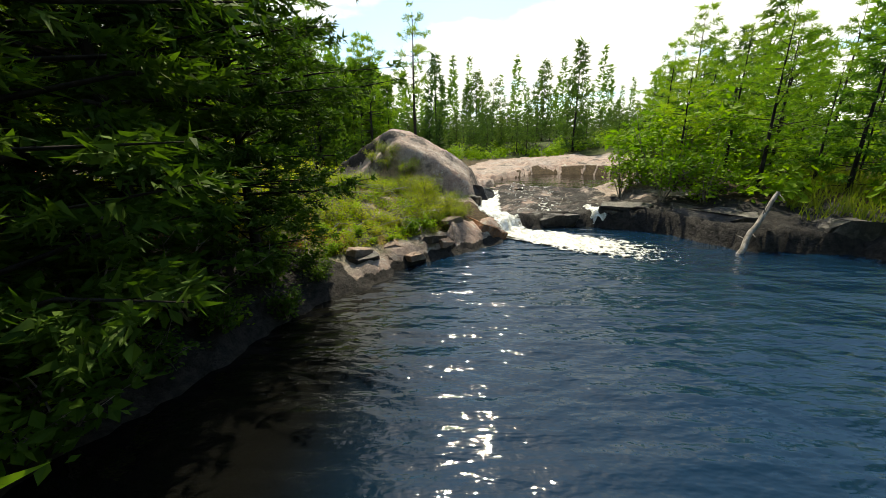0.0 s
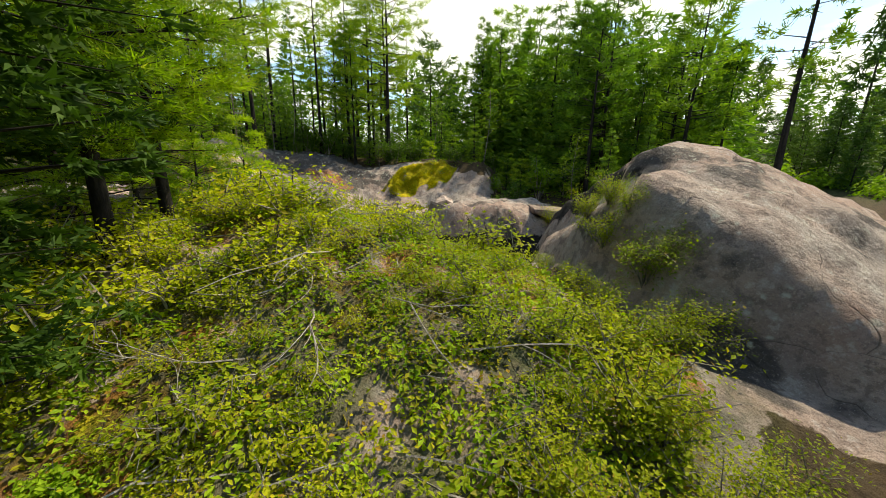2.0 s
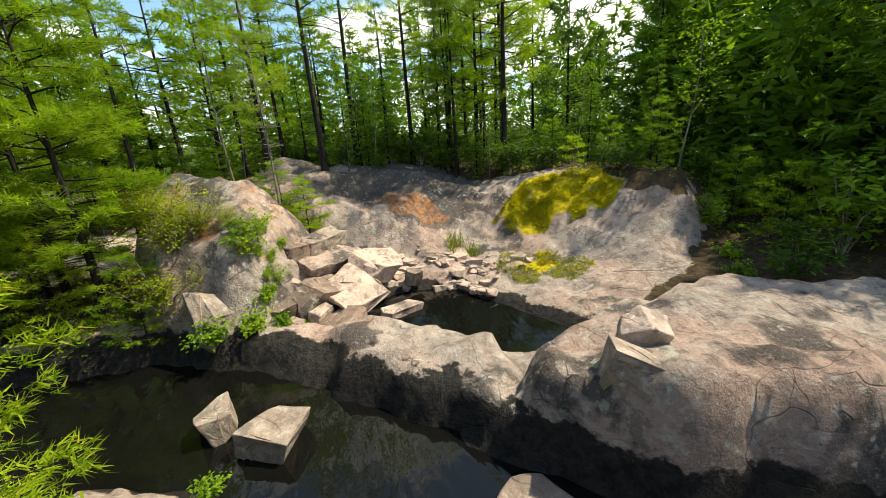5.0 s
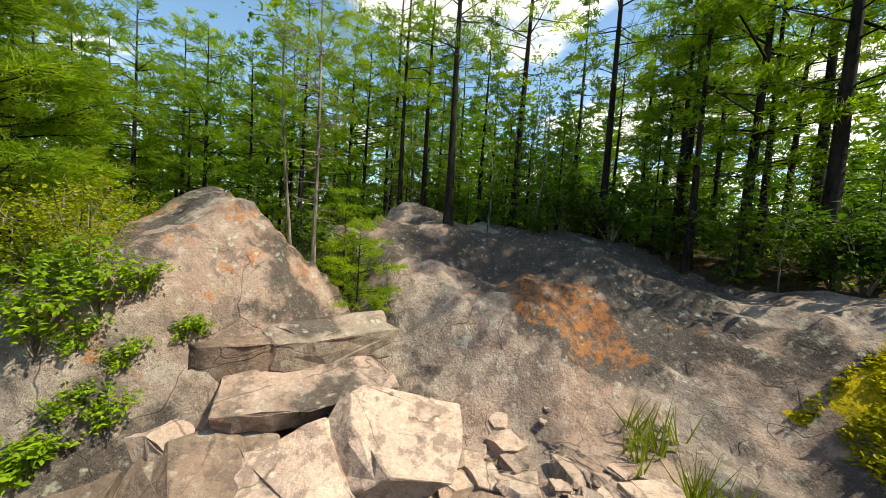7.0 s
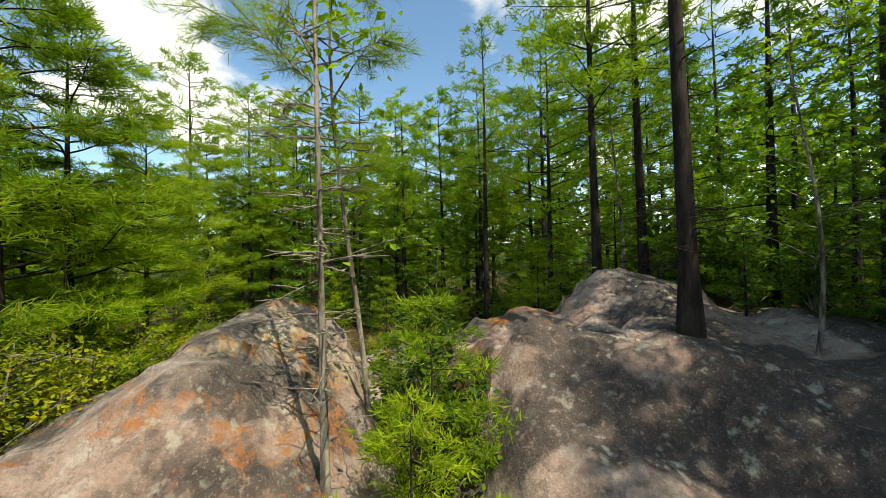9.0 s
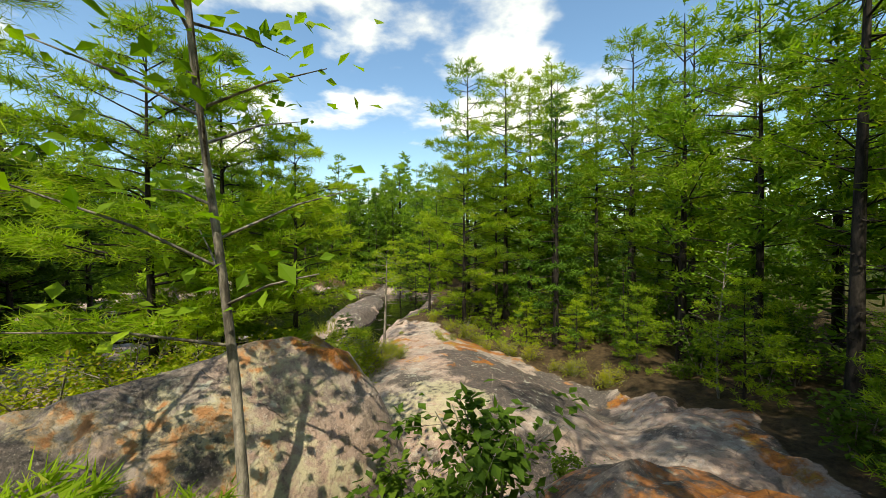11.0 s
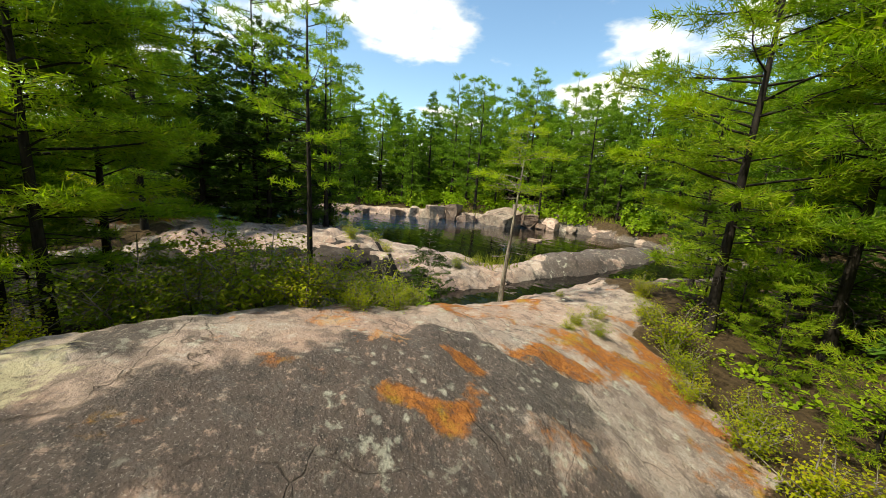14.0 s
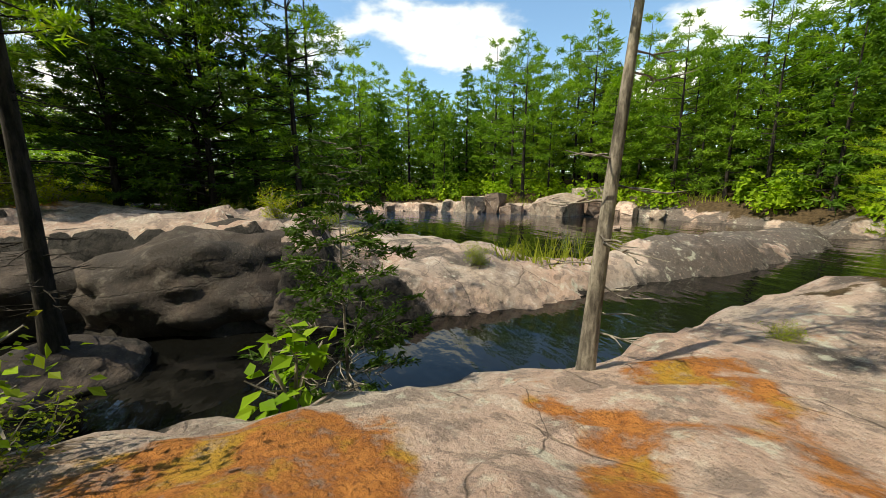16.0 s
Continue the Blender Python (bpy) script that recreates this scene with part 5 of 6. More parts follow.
for box, n in (((-26, 6, -16, 20), 44), ((-17, 17, -3, 24), 24), ((-6.5, -1.5, -2.6, 5.5), 12), ((-24, -7, -14, 2), 30), ((-28, -3, -20.3, 7.5), 22)):
    wood(n, box, 0.7, ["dark_bush", "thicket", "dark_bush"], 0.6, 1.1, rs, 1.4 if box[1] < -4 else 0.25, 2.0)



def bank_bushes():
    """Bushes along the farther banks, too many to count: one sheet of leaves in rounded clumps."""
    r = np.random.RandomState(79)
    P, N = [], []
    for (x0, y0, x1, y1), n in (((-12, -18.2, 1.5, -14), 60), ((0, -15.5, 9.5, -4.5), 80), ((7.6, -6, 13, 5), 40), ((7, 8.0, 18, 24), 36), ((-6, 30.5, 30, 36), 90)):
        x, y = r.uniform(x0, x1, n), r.uniform(y0, y1, n)
        wet = np.max([inside(p, x, y) for p in (RIVER, CREEK, POND, UPPER)], axis=0)
        x, y = x[wet < -0.6], y[wet < -0.6]
        for cx, cy, cz in zip(x, y, land(x, y)):
            R, H, m = r.uniform(0.5, 1.1), r.uniform(0.6, 1.5), 190
            d = r.normal(size=(m, 3)); d /= np.linalg.norm(d, axis=1, keepdims=True)
            d[:, 2] = np.abs(d[:, 2])
            q = d * [R, R, H] * r.uniform(0.55, 1.0, (m, 1)) * (1 + 0.25 * np.sin(5 * d[:, :1] + 3 * d[:, 1:2]))
            P.append(np.array([cx, cy, cz]) + q); N.append(d + [0, 0, 0.4])
    v, f = leaves(np.concatenate(P), np.concatenate(N), 0.15, r)
    tagged(mesh_object("bank_bushes", v, f, BROAD), "green leafy bushes along the wooded banks", "plants", kind="stuff")


bank_bushes()


def far_woods():
    """The wooded hills all round, one sheet of rough crowns."""
    r = np.random.RandomState(77)
    n = 650
    ang, dist = r.uniform(0, 2 * np.pi, n), 32 + 105 * r.uniform(0, 1, n) ** 1.2
    x, y = -4 + dist * np.cos(ang), 3 + dist * np.sin(ang)
    ok = ~((x > -8) & (x < 26) & (y > 0) & (y < 50))
    x, y = x[ok], y[ok]
    z = land(x, y)
    P, D = [], []
    for cx, cy, cz in zip(x, y, z):
        H, R = r.uniform(7.5, 12.5), r.uniform(1.2, 2.0)
        m = 220
        u = r.uniform(0.02, 1, m) ** 0.9
        a = r.uniform(0, 2 * np.pi, m)
        rr = R * (1 - u) ** 0.8 * (0.75 + 0.4 * np.sin(u * 34 + a * 2)) * r.uniform(0.45, 1.0, m)
        o = np.stack([np.cos(a), np.sin(a), np.zeros(m)], -1)
        P.append(np.array([cx, cy, cz]) + o * rr[:, None] + np.stack([0 * u, 0 * u, u * H], -1))
        D.append(o + [0, 0, 0.2])
    P, D = np.concatenate(P), np.concatenate(D)
    v, f = blades(P, D + r.normal(scale=0.4, size=D.shape), 0.62, 0.26, r)
    ob = mesh_object("far_woods", v, f, SPRUCE)
    tagged(ob, "mixed conifer woods on the hills beyond the river", "trees", kind="stuff")


far_woods()


def deep_woods():
    """Dense dark undergrowth and young conifers deep between the nearer trunks."""
    r = np.random.RandomState(78)
    P, D = [], []
    for n, (x0, y0, x1, y1) in ((46, (-36, -12, -25.5, 26)), (34, (-30, 22, -4, 32)), (26, (-18, 21.8, -8, 25)), (60, (-14, -27, 10, -18.5)), (44, (8, -17, 18, 4)), (24, (-28, -16, -17, -7))):
        x, y = r.uniform(x0, x1, n), r.uniform(y0, y1, n)
        for cx, cy, cz in zip(x, y, land(x, y)):
            H, R = r.uniform(3.2, 8.0), r.uniform(1.3, 2.2)
            m = 330
            u = r.uniform(0.0, 1, m) ** 1.15
            a = r.uniform(0, 2 * np.pi, m)
            rr = R * (1 - u) ** 0.7 * (0.75 + 0.35 * np.sin(u * 26 + a * 2)) * r.uniform(0.5, 1.0, m)
            o = np.stack([np.cos(a), np.sin(a), np.zeros(m)], -1)
            P.append(np.array([cx, cy, cz]) + o * rr[:, None] + np.stack([0 * u, 0 * u, u * H], -1))
            D.append(o + [0, 0, 0.15])
    P, D = np.concatenate(P), np.concatenate(D)
    v, f = blades(P, D + r.normal(scale=0.45, size=D.shape), 0.46, 0.17, r)
    tagged(mesh_object("deep_woods", v, f, SPRUCE), "dense young conifers deep in the woods", "trees", kind="stuff")


deep_woods()
for x, y, s in ((-1.75, 4.7, 0.45), (-2.0, 3.9, 0.55), (-2.35, 3.2, 0.6), (-2.6, 2.5, 0.6), (-2.75, 1.8, 0.65), (-2.8, 1.0, 0.65), (-2.8, 0.3, 0.6), (-2.3, 4.2, 0.7), (-2.7, 3.2, 0.8), (-3.0, 2.4, 0.9), (-3.0, 1.2, 0.9), (-3.1, 0.2, 0.8), (-2.0, 4.9, 0.6)):
    put("dark_bush", int(abs(x * 10)), x, y, s * 1.1)
for x, y, s in ((6.2, 9.9, 1.0), (7.0, 9.4, 1.1), (7.6, 10.2, 1.4), (6.6, 11.0, 1.3), (5.9, 11.8, 1.0), (6.8, 12.2, 1.4), (8.0, 12.0, 1.7), (9.6, 11.4, 0.9), (10.6, 12.4, 1.8), (7.4, 13.4, 1.4), (9.4, 14.2, 1.8), (12.6, 12.6, 1.3)):
    put("thicket", int(abs(x * 10)), x, y, s)
# bushes along the crest of the rock wall and in the cleft
for x, y, s in ((-18.2, 12.3, 0.7), (-18.7, 13.0, 0.9), (-18.6, 14.0, 0.9), (-18.2, 15.0, 0.9), (-17.4, 15.8, 0.8), (-16.6, 16.6, 0.9), (-19.4, 11.3, 0.9), (-19.8, 13.4, 1.1), (-20.6, 10.4, 1.0), (-21.0, 9.4, 1.0), (-19.3, 15.6, 1.1), (-15.6, 17.4, 0.9),
                (-16.2, 9.15, 0.5), (-16.5, 8.5, 0.6), (-16.9, 8.0, 0.55), (-17.2, 7.5, 0.7), (-16.5, 7.5, 0.6), (-17.9, 6.5, 0.5), (-20.9, 6.6, 1.0), (-21.2, 5.4, 1.0)):
    put("dark_bush", int(abs(x * 10)), x, y, s)


# ---- rocks ----
def block(seed, sx, sy, sz, cuts=4, bevel=0.014, name="boulder", mat=None):
    """An angular block of split rock: a jittered box with corners cut off and worn edges."""
    r = np.random.RandomState(seed)
    bm = bmesh.new()
    bmesh.ops.create_cube(bm, size=1.0)
    for v in bm.verts:
        v.co = Vector((v.co.x * sx * r.uniform(0.8, 1.12), v.co.y * sy * r.uniform(0.8, 1.12), v.co.z * sz * r.uniform(0.8, 1.12)))
    for _ in range(cuts):
        n = Vector(r.normal(size=3)).normalized()
        ext = max(v.co.dot(n) for v in bm.verts)
        geom = bm.verts[:] + bm.edges[:] + bm.faces[:]
        cut = bmesh.ops.bisect_plane(bm, geom=geom, plane_co=n * ext * r.uniform(0.48, 0.86), plane_no=n, clear_outer=True)
        edges = [e for e in cut["geom_cut"] if isinstance(e, bmesh.types.BMEdge)]
        bmesh.ops.contextual_create(bm, geom=edges)
    bmesh.ops.bevel(bm, geom=bm.edges[:], offset=bevel * min(1.0, 2 * sz), segments=2, profile=0.6, affect="EDGES", clamp_overlap=True)
    bmesh.ops.triangulate(bm, faces=bm.faces[:])
    for _ in range(2):
        long = [e for e in bm.edges if e.calc_length() > 0.17 * max(sx, sy)]
        bmesh.ops.subdivide_edges(bm, edges=long, cuts=1, use_grid_fill=False)
    for v in bm.verts:
        p = v.co * 3.1 + Vector((seed * 3.7, 0, 0))
        v.co += v.normal * 0.03 * (noise.noise(p) + 0.5 * noise.noise(p * 2.7)) * (0.6 + max(sx, sy))
    return part(name, bm, mat or ROCK)


def boulder(seed, x, y, z, sx, sy, sz, rx=0, ry=0, rz=0, label="angular block of pink gneiss in the rock pile", group="boulder pile", mat=None, cuts=6, name="boulder"):
    ob = block(seed, sx, sy, sz, cuts, mat=mat or (ROCK, ROCK_STAIN)[seed % 2], name=name)
    ob.matrix_basis = pose(x, y, z, rx, ry, rz)
    return tagged(ob, label, "rock", group)


# pile of split blocks by the pond
boulder(1, -14.05, 10.05, 1.27, 1.55, 0.55, 0.36, 12, 3, 148, "long grey slab lying on the rock pile", mat=ROCK_GREY, cuts=2)
boulder(2, -13.55, 10.15, 0.92, 1.75, 0.9, 0.34, 16, 4, 128, "broad flat red-brown slab in the rock pile", cuts=3)
boulder(3, -13.3, 11.1, 0.66, 1.25, 0.95, 0.58, 20, 10, 104, "large tilted block with a sunlit pale face", mat=ROCK, cuts=6)
boulder(4, -12.7, 10.6, 0.42, 1.35, 0.95, 0.52, 18, -12, 128, "large tilted block with a sunlit pale face", mat=ROCK, cuts=6)
boulder(5, -12.6, 9.8, 0.5, 1.15, 0.8, 0.55, 16, 10, 118, cuts=7)
boulder(6, -12.75, 9.35, 0.5, 0.6, 0.65, 0.75, 5, -8, 15)
boulder(7, -12.35, 8.95, 0.25, 0.85, 0.75, 0.95, 0, 12, 30)
boulder(8, -12.2, 9.75, 0.18, 0.62, 0.55, 0.5, 15, 5, 60)
boulder(9, -11.8, 10.2, 0.02, 1.0, 0.75, 0.55, 8, -14, 52, "pale block standing in the pond")
boulder(10, -11.95, 11.4, 0.06, 0.95, 0.32, 0.22, 3, 2, 112, "long low stone lying in the pond", cuts=2)
boulder(11, -13.15, 9.55, 0.85, 0.8, 0.55, 0.4, 10, 5, 20)
boulder(12, -12.15, 8.15, 0.7, 1.1, 0.9, 1.0, 4, 3, 30, "large rounded grey boulder among leafy bushes", mat=ROCK_GREY, cuts=7)
boulder(13, -11.75, 8.6, 0.1, 0.6, 0.5, 0.5, 8, 4, 10)
boulder(14, -11.55, 9.2, 0.05, 0.38, 0.34, 0.28, 0, 8, 40)
boulder(15, -12.95, 11.95, 0.35, 0.42, 0.36, 0.4, 0, 10, 25)
boulder(19, -13.35, 9.3, 1.2, 1.15, 0.75, 0.7, 10, 8, 140, "dark lichened block below the pointed outcrop", mat=ROCK_STAIN, cuts=4)
boulder(24, -13.2, 10.55, 0.62, 0.5, 0.4, 0.35, 20, 0, 0)
boulder(25, -13.95, 9.6, 0.95, 0.7, 0.5, 0.3, 0, 10, 60)
boulder(26, -12.1, 9.35, 0.15, 0.45, 0.4, 0.4, 12, 0, 70)
boulder(27, -13.35, 9.0, 0.95, 0.6, 0.6, 0.45, 0, 10, 0)
boulder(28, -14.0, 10.75, 0.75, 0.6, 0.35, 0.22, 0, 10, 30)
r6 = np.random.RandomState(66)
chips = [block(300 + i, 0.34, 0.26, 0.12, 3, 0.012, "stone") for i in range(5)]
for i, c in enumerate(chips):
    tagged(c, "small broken stone at the pond's edge", "rock", "broken stones")
    c.matrix_basis = pose(-12.6 + 0.22 * i, 13.0 + 0.1 * i, zat(-12.6 + 0.22 * i, 13.0 + 0.1 * i) + 0.03, 0, 5, 40 * i)
for i in range(80):
    t = r6.uniform(0, 1)
    x, y = -14.0 + 1.6 * t + r6.normal(scale=0.45), 11.9 + 2.0 * t + r6.normal(scale=0.45)
    if zat(x, y) < -0.05:
        continue
    copy_thing(chips[i % 5], pose(x, y, zat(x, y) + 0.02, r6.uniform(-12, 12), r6.uniform(-12, 12), r6.uniform(0, 360)) @ Matrix.Scale(0.3 + 1.1 * r6.uniform() ** 2, 4))
# creek stones
boulder(31, -5.75, 13.2, -0.02, 0.9, 0.5, 0.16, 2, 5, 120, "flat brown stone in the creek", "creek stones", ROCK_STAIN)
boulder(32, -6.3, 12.75, -0.03, 0.5, 0.35, 0.14, 2, 3, 100, "flat brown stone in the creek", "creek stones", ROCK_STAIN)
boulder(33, -7.4, 11.6, -0.03, 0.8, 0.55, 0.16, 2, 3, 30, "flat brown stone in the creek", "creek stones", ROCK_STAIN)
boulder(34, -9.3, 9.2, 0.1, 0.8, 0.6, 0.4, 5, 5, 60, "grey stone at the creek's edge", "creek stones", ROCK_GREY)
boulder(35, -9.9, 8.5, 0.1, 0.7, 0.55, 0.42, 5, -5, 20, "grey stone at the creek's edge", "creek stones", ROCK_GREY)
boulder(36, -7.85, 13.15, 1.15, 0.55, 0.35, 0.6, 12, 24, 60, "upright split block on the whale-backed rock", "split blocks")
boulder(37, -7.45, 12.75, 0.95, 0.7, 0.5, 0.65, -10, 18, 50, "upright split block on the whale-backed rock", "split blocks", ROCK_GREY)
boulder(38, -5.9, 15.7, zat(-5.9, 15.7) + 0.10, 1.3, 0.85, 0.24, 3, 4, 60, "thin flake of rock lying on the whale-backed rock", "split blocks", ROCK_STAIN)
# by the falls
boulder(41, 1.2, 12.4, 0.50, 1.4, 1.2, 0.7, 8, 16, 60, "black wet block beside the falls", "rocks at the falls", ROCK_DARK)
boulder(42, 0.75, 11.2, 0.36, 1.3, 0.9, 0.6, 6, 18, 80, "black wet block beside the falls", "rocks at the falls", ROCK_DARK)
boulder(43, 3.3, 9.75, 0.08, 1.5, 0.5, 0.5, 0, 0, 8, "black wet ledge below the sheet of water", "rocks at the falls", ROCK_DARK, 5)
boulder(44, 5.0, 9.8, 0.25, 1.6, 0.9, 0.7, 4, 0, -18, "black wet rock on the far bank", "rocks at the falls", ROCK_DARK, 6)
boulder(45, 6.6, 8.4, 0.25, 1.9, 1.0, 0.8, 2, 0, -38, "black wet rock on the far bank", "rocks at the falls", ROCK_DARK, 6)
boulder(46, 8.4, 7.3, 0.2, 1.7, 0.9, 0.9, 0, 4, -20, "black wet rock on the far bank", "rocks at the falls", ROCK_DARK, 6)
boulder(47, 0.82, 8.8, 0.10, 0.95, 2.0, 0.55, 4, 24, 24, "rusty orange slab sloping into the chute", "rocks at the falls", ROCK_ORANGE, 3)
boulder(48, -0.3, 6.95, 0.05, 0.6, 0.4, 0.25, 10, 15, 40, "cracked brown rock at the waterline", "rocks at the falls", ROCK_STAIN)
boulder(49, -0.85, 6.15, 0.05, 0.55, 0.36, 0.25, 5, 20, 55, "cracked brown rock at the waterline", "rocks at the falls", ROCK_STAIN)
boulder(50, 0.45, 7.55, 0.05, 0.6, 0.4, 0.3, 8, 15, 40, "cracked brown rock at the waterline", "rocks at the falls", ROCK_STAIN)
for i in range(7):
    t = i / 6
    x, y = -1.35 + 1.75 * t + 0.12 * math.sin(i * 5.1), 5.35 + 1.95 * t + 0.16 * math.cos(i * 3.3)
    boulder(520 + i, x - 0.12, y + 0.12, zat(x - 0.12, y + 0.12) - 0.03, 0.55 + 0.15 * math.sin(i * 2.0), 0.36, 0.16, 10 * math.sin(i), 10 * math.cos(i * 1.7), 48 + 14 * math.sin(i * 2.3), "broken reddish rock at the waterline", "waterline rocks", (ROCK_STAIN, ROCK_DARK, ROCK_STAIN)[i % 3])
def round_rock(seed, x, y, z, sx, sy, sz, rz, label, group, mat):
    """A water-worn rock: a rounded mass with shallow hollows and a few scarps."""
    bm = bmesh.new()
    bmesh.ops.create_icosphere(bm, subdivisions=5, radius=1.0)
    for v in bm.verts:
        p = v.co * 1.3 + Vector((seed * 5.1, 0, 0))
        q = 1 + 0.22 * noise.noise(p) + 0.10 * noise.noise(p * 2.6) + 0.035 * noise.noise(p * 7) - 0.05 * abs(noise.noise(p * 3.7 + Vector((9, 0, 0))))
        v.co = Vector((v.co.x * sx, v.co.y * sy, v.co.z * sz)) * q
    ob = part("boulder", bm, mat, smooth_=True)
    ob.matrix_basis = pose(x, y, z, 0, 0, rz)
    return tagged(ob, label, "rock", group)


round_rock(1, -10.15, 1.25, 0.30, 0.95, 1.35, 0.72, 12, "black lichened rock bulging over the gorge", "gorge rocks", ROCK_BLACK)
round_rock(2, -9.75, 2.95, 0.28, 0.9, 1.2, 0.70, 15, "black lichened rock bulging over the gorge", "gorge rocks", ROCK_BLACK)
round_rock(4, -11.6, 2.15, -0.05, 0.55, 0.6, 0.3, 10, "black lichened rock at the foot of a pine", "gorge rocks", ROCK_BLACK)
round_rock(3, -10.75, 0.15, 0.02, 0.55, 0.7, 0.42, 40, "black lichened rock bulging over the gorge", "gorge rocks", ROCK_BLACK)
# far shore of the lower pool
for i, (x, y, s, k) in enumerate(((5.0, -8.7, 1.5, 1.2), (4.0, -9.9, 1.7, 1.3), (3.2, -10.7, 1.2, 0.9), (1.4, -12.6, 2.6, 0.75), (0.0, -13.7, 1.5, 1.1), (-1.2, -14.6, 1.3, 1.0), (1.6, -14.6, 2.0, 1.4), (-0.4, -16.0, 1.6, 1.3), (6.6, -6.4, 1.1, 0.9), (9.6, -0.6, 1.2, 0.9), (8.4, -2.8, 1.0, 0.8))):
    boulder(60 + i, x, y, 0.22 * s * k, 1.15 * s, 0.8 * s, 0.62 * s * k, 6 * (i % 3) - 5, 8 * (i % 2), 37 * i, "angular pink and grey rock on the far shore", "far shore rocks", (ROCK_GREY, ROCK_STAIN, ROCK)[i % 3], 9)
r8 = np.random.RandomState(88)
for i in range(14):
    t = i / 13
    x, y = (-3.0 + 9.0 * t, -15.4 + 8.0 * t) if i % 2 else (2.5 + 8.0 * t, -11.8 + 13.0 * t)
    q = r8.uniform(0.5, 1.0)
    boulder(640 + i, x + r8.uniform(-0.4, 0.4), y + r8.uniform(-0.5, 0.1), 0.2 * q, 1.2 * q, 0.9 * q, r8.uniform(0.6, 1.1) * q, r8.uniform(-10, 10), r8.uniform(-10, 10), r8.uniform(0, 180), "weathered dark-sided rock on the far shore", "far shore rocks", (ROCK_STAIN, ROCK_GREY, ROCK_STAIN)[i % 3], 9)
boulder(75, -5.0, -9.8, 0.02, 0.9, 0.5, 0.2, 0, 0, 20, "low stone showing above the pool", "far shore rocks")


# ---- white water ----
def ribbon(name, pts, widths, lift, cover, label, across=14, along=60, rough=0.05):
    """A sheet of white water down a line of points."""
    pts, widths, cover = np.array(pts, float), np.array(widths, float), np.array(cover, float)
    t = np.linspace(0, len(pts) - 1, along)
    k = np.arange(len(pts))
    c = np.stack([np.interp(t, k, pts[:, i]) for i in range(3)], -1)
    w, cv = np.interp(t, k, widths), np.interp(t, k, cover)
    tan = np.gradient(c[:, :2], axis=0); tan /= np.linalg.norm(tan, axis=1, keepdims=True)
    nrm = np.stack([-tan[:, 1], tan[:, 0]], -1)
    s = np.linspace(-1, 1, across)
    x = c[:, None, 0] + nrm[:, None, 0] * w[:, None] * s
    y = c[:, None, 1] + nrm[:, None, 1] * w[:, None] * s
    z = np.maximum(c[:, None, 2] + 0 * s, land(x, y) + lift if lift else -9) + rough * fbm(x * 3.0, y * 3.0, 4, 91) * (1 - 0.6 * np.abs(s))
    ob = mesh_object(name, np.stack([x, y, z], -1).reshape(-1, 3), grid_faces(along, across), FOAM, smooth_=True)
    float_attr(ob, "cover", cv[:, None] * (1.05 - 0.75 * np.abs(s) ** 2.5))
    return tagged(ob, label, "water", kind="structure")


ribbon("water_chute", [(1.75, 13.4, 0.55), (1.5, 11.6, 0.42), (1.3, 10.2, 0.36), (1.45, 9.2, 0.24), (1.85, 8.6, 0.08), (2.4, 8.2, 0.03)], (0.3, 0.35, 0.40, 0.42, 0.50, 0.6), 0.04, (0.55, 0.8, 1.0, 1.0, 1.05, 1.0), "foaming white chute at the side of the falls")
ribbon("water_foam", [(1.7, 8.7, 0.03), (2.5, 8.3, 0.03), (3.3, 7.6, 0.03), (4.2, 7.0, 0.02), (5.6, 6.3, 0.015)], (0.55, 0.75, 0.9, 1.0, 1.1), 0, (1.1, 1.0, 0.75, 0.42, 0.05), "white foam washing out over the pool", 40, 110, 0.03)
ribbon("water_sheet", [(3.2, 14.4, 0.62), (3.1, 13.0, 0.5), (3.0, 11.6, 0.4), (3.0, 10.2, 0.32)], (1.3, 1.45, 1.5, 1.5), 0.015, (0.34, 0.30, 0.28, 0.34), "thin sheet of water over grey slab", 30, 60, 0.01)
ribbon("water_side_fall", [(4.35, 10.6, 0.4), (4.4, 10.0, 0.32), (4.3, 9.5, 0.06)], (0.14, 0.16, 0.22), 0.03, (0.8, 0.9, 0.9), "small white side fall over black rock", 8, 24, 0.03)
ribbon("water_rapid", [(-3.9, 14.6, 0.28), (-4.3, 14.2, 0.10), (-4.7, 13.6, 0.03), (-5.3, 13.1, 0.02)], (0.22, 0.3, 0.45, 0.5), 0, (0.9, 0.85, 0.5, 0.2), "small rapid where the creek enters", 12, 30, 0.03)


# ---- plants on the bluff, dead branches and litter ----
def scatter(poly, n, r, pad=0.2):
    xs, ys = [p[0] for p in poly], [p[1] for p in poly]
    out = []
    while len(out) < n:
        x, y = r.uniform(min(xs), max(xs), 400), r.uniform(min(ys), max(ys), 400)
        ok = inside(poly, x, y) > pad
        out += list(zip(x[ok], y[ok]))
    return np.array(out[:n])


r7 = np.random.RandomState(70)
COVER = [(-0.45, 6.95), (0.3, 8.1), (-0.6, 10.2), (-1.8, 10.4), (-3.4, 10.6), (-4.6, 10.2), (-6.2, 9.2), (-7.2, 7.4), (-6.0, 5.0), (-2.6, 4.8), (-1.5, 5.6)]
for i, (x, y) in enumerate(scatter(COVER, 175, r7, 0.1)):
    crest = 1.0 if x < -3.2 else 0.55 if x < -1.2 else 0.75
    put("heath", i, x, y, 1.2 * crest * r7.uniform(0.7, 1.25))
for i, (x, y) in enumerate(scatter(GOLD, 16, r7, 0.05)):
    put("heath", i, x, y, r7.uniform(0.3, 0.6), label="small green heath tuft on golden moss")
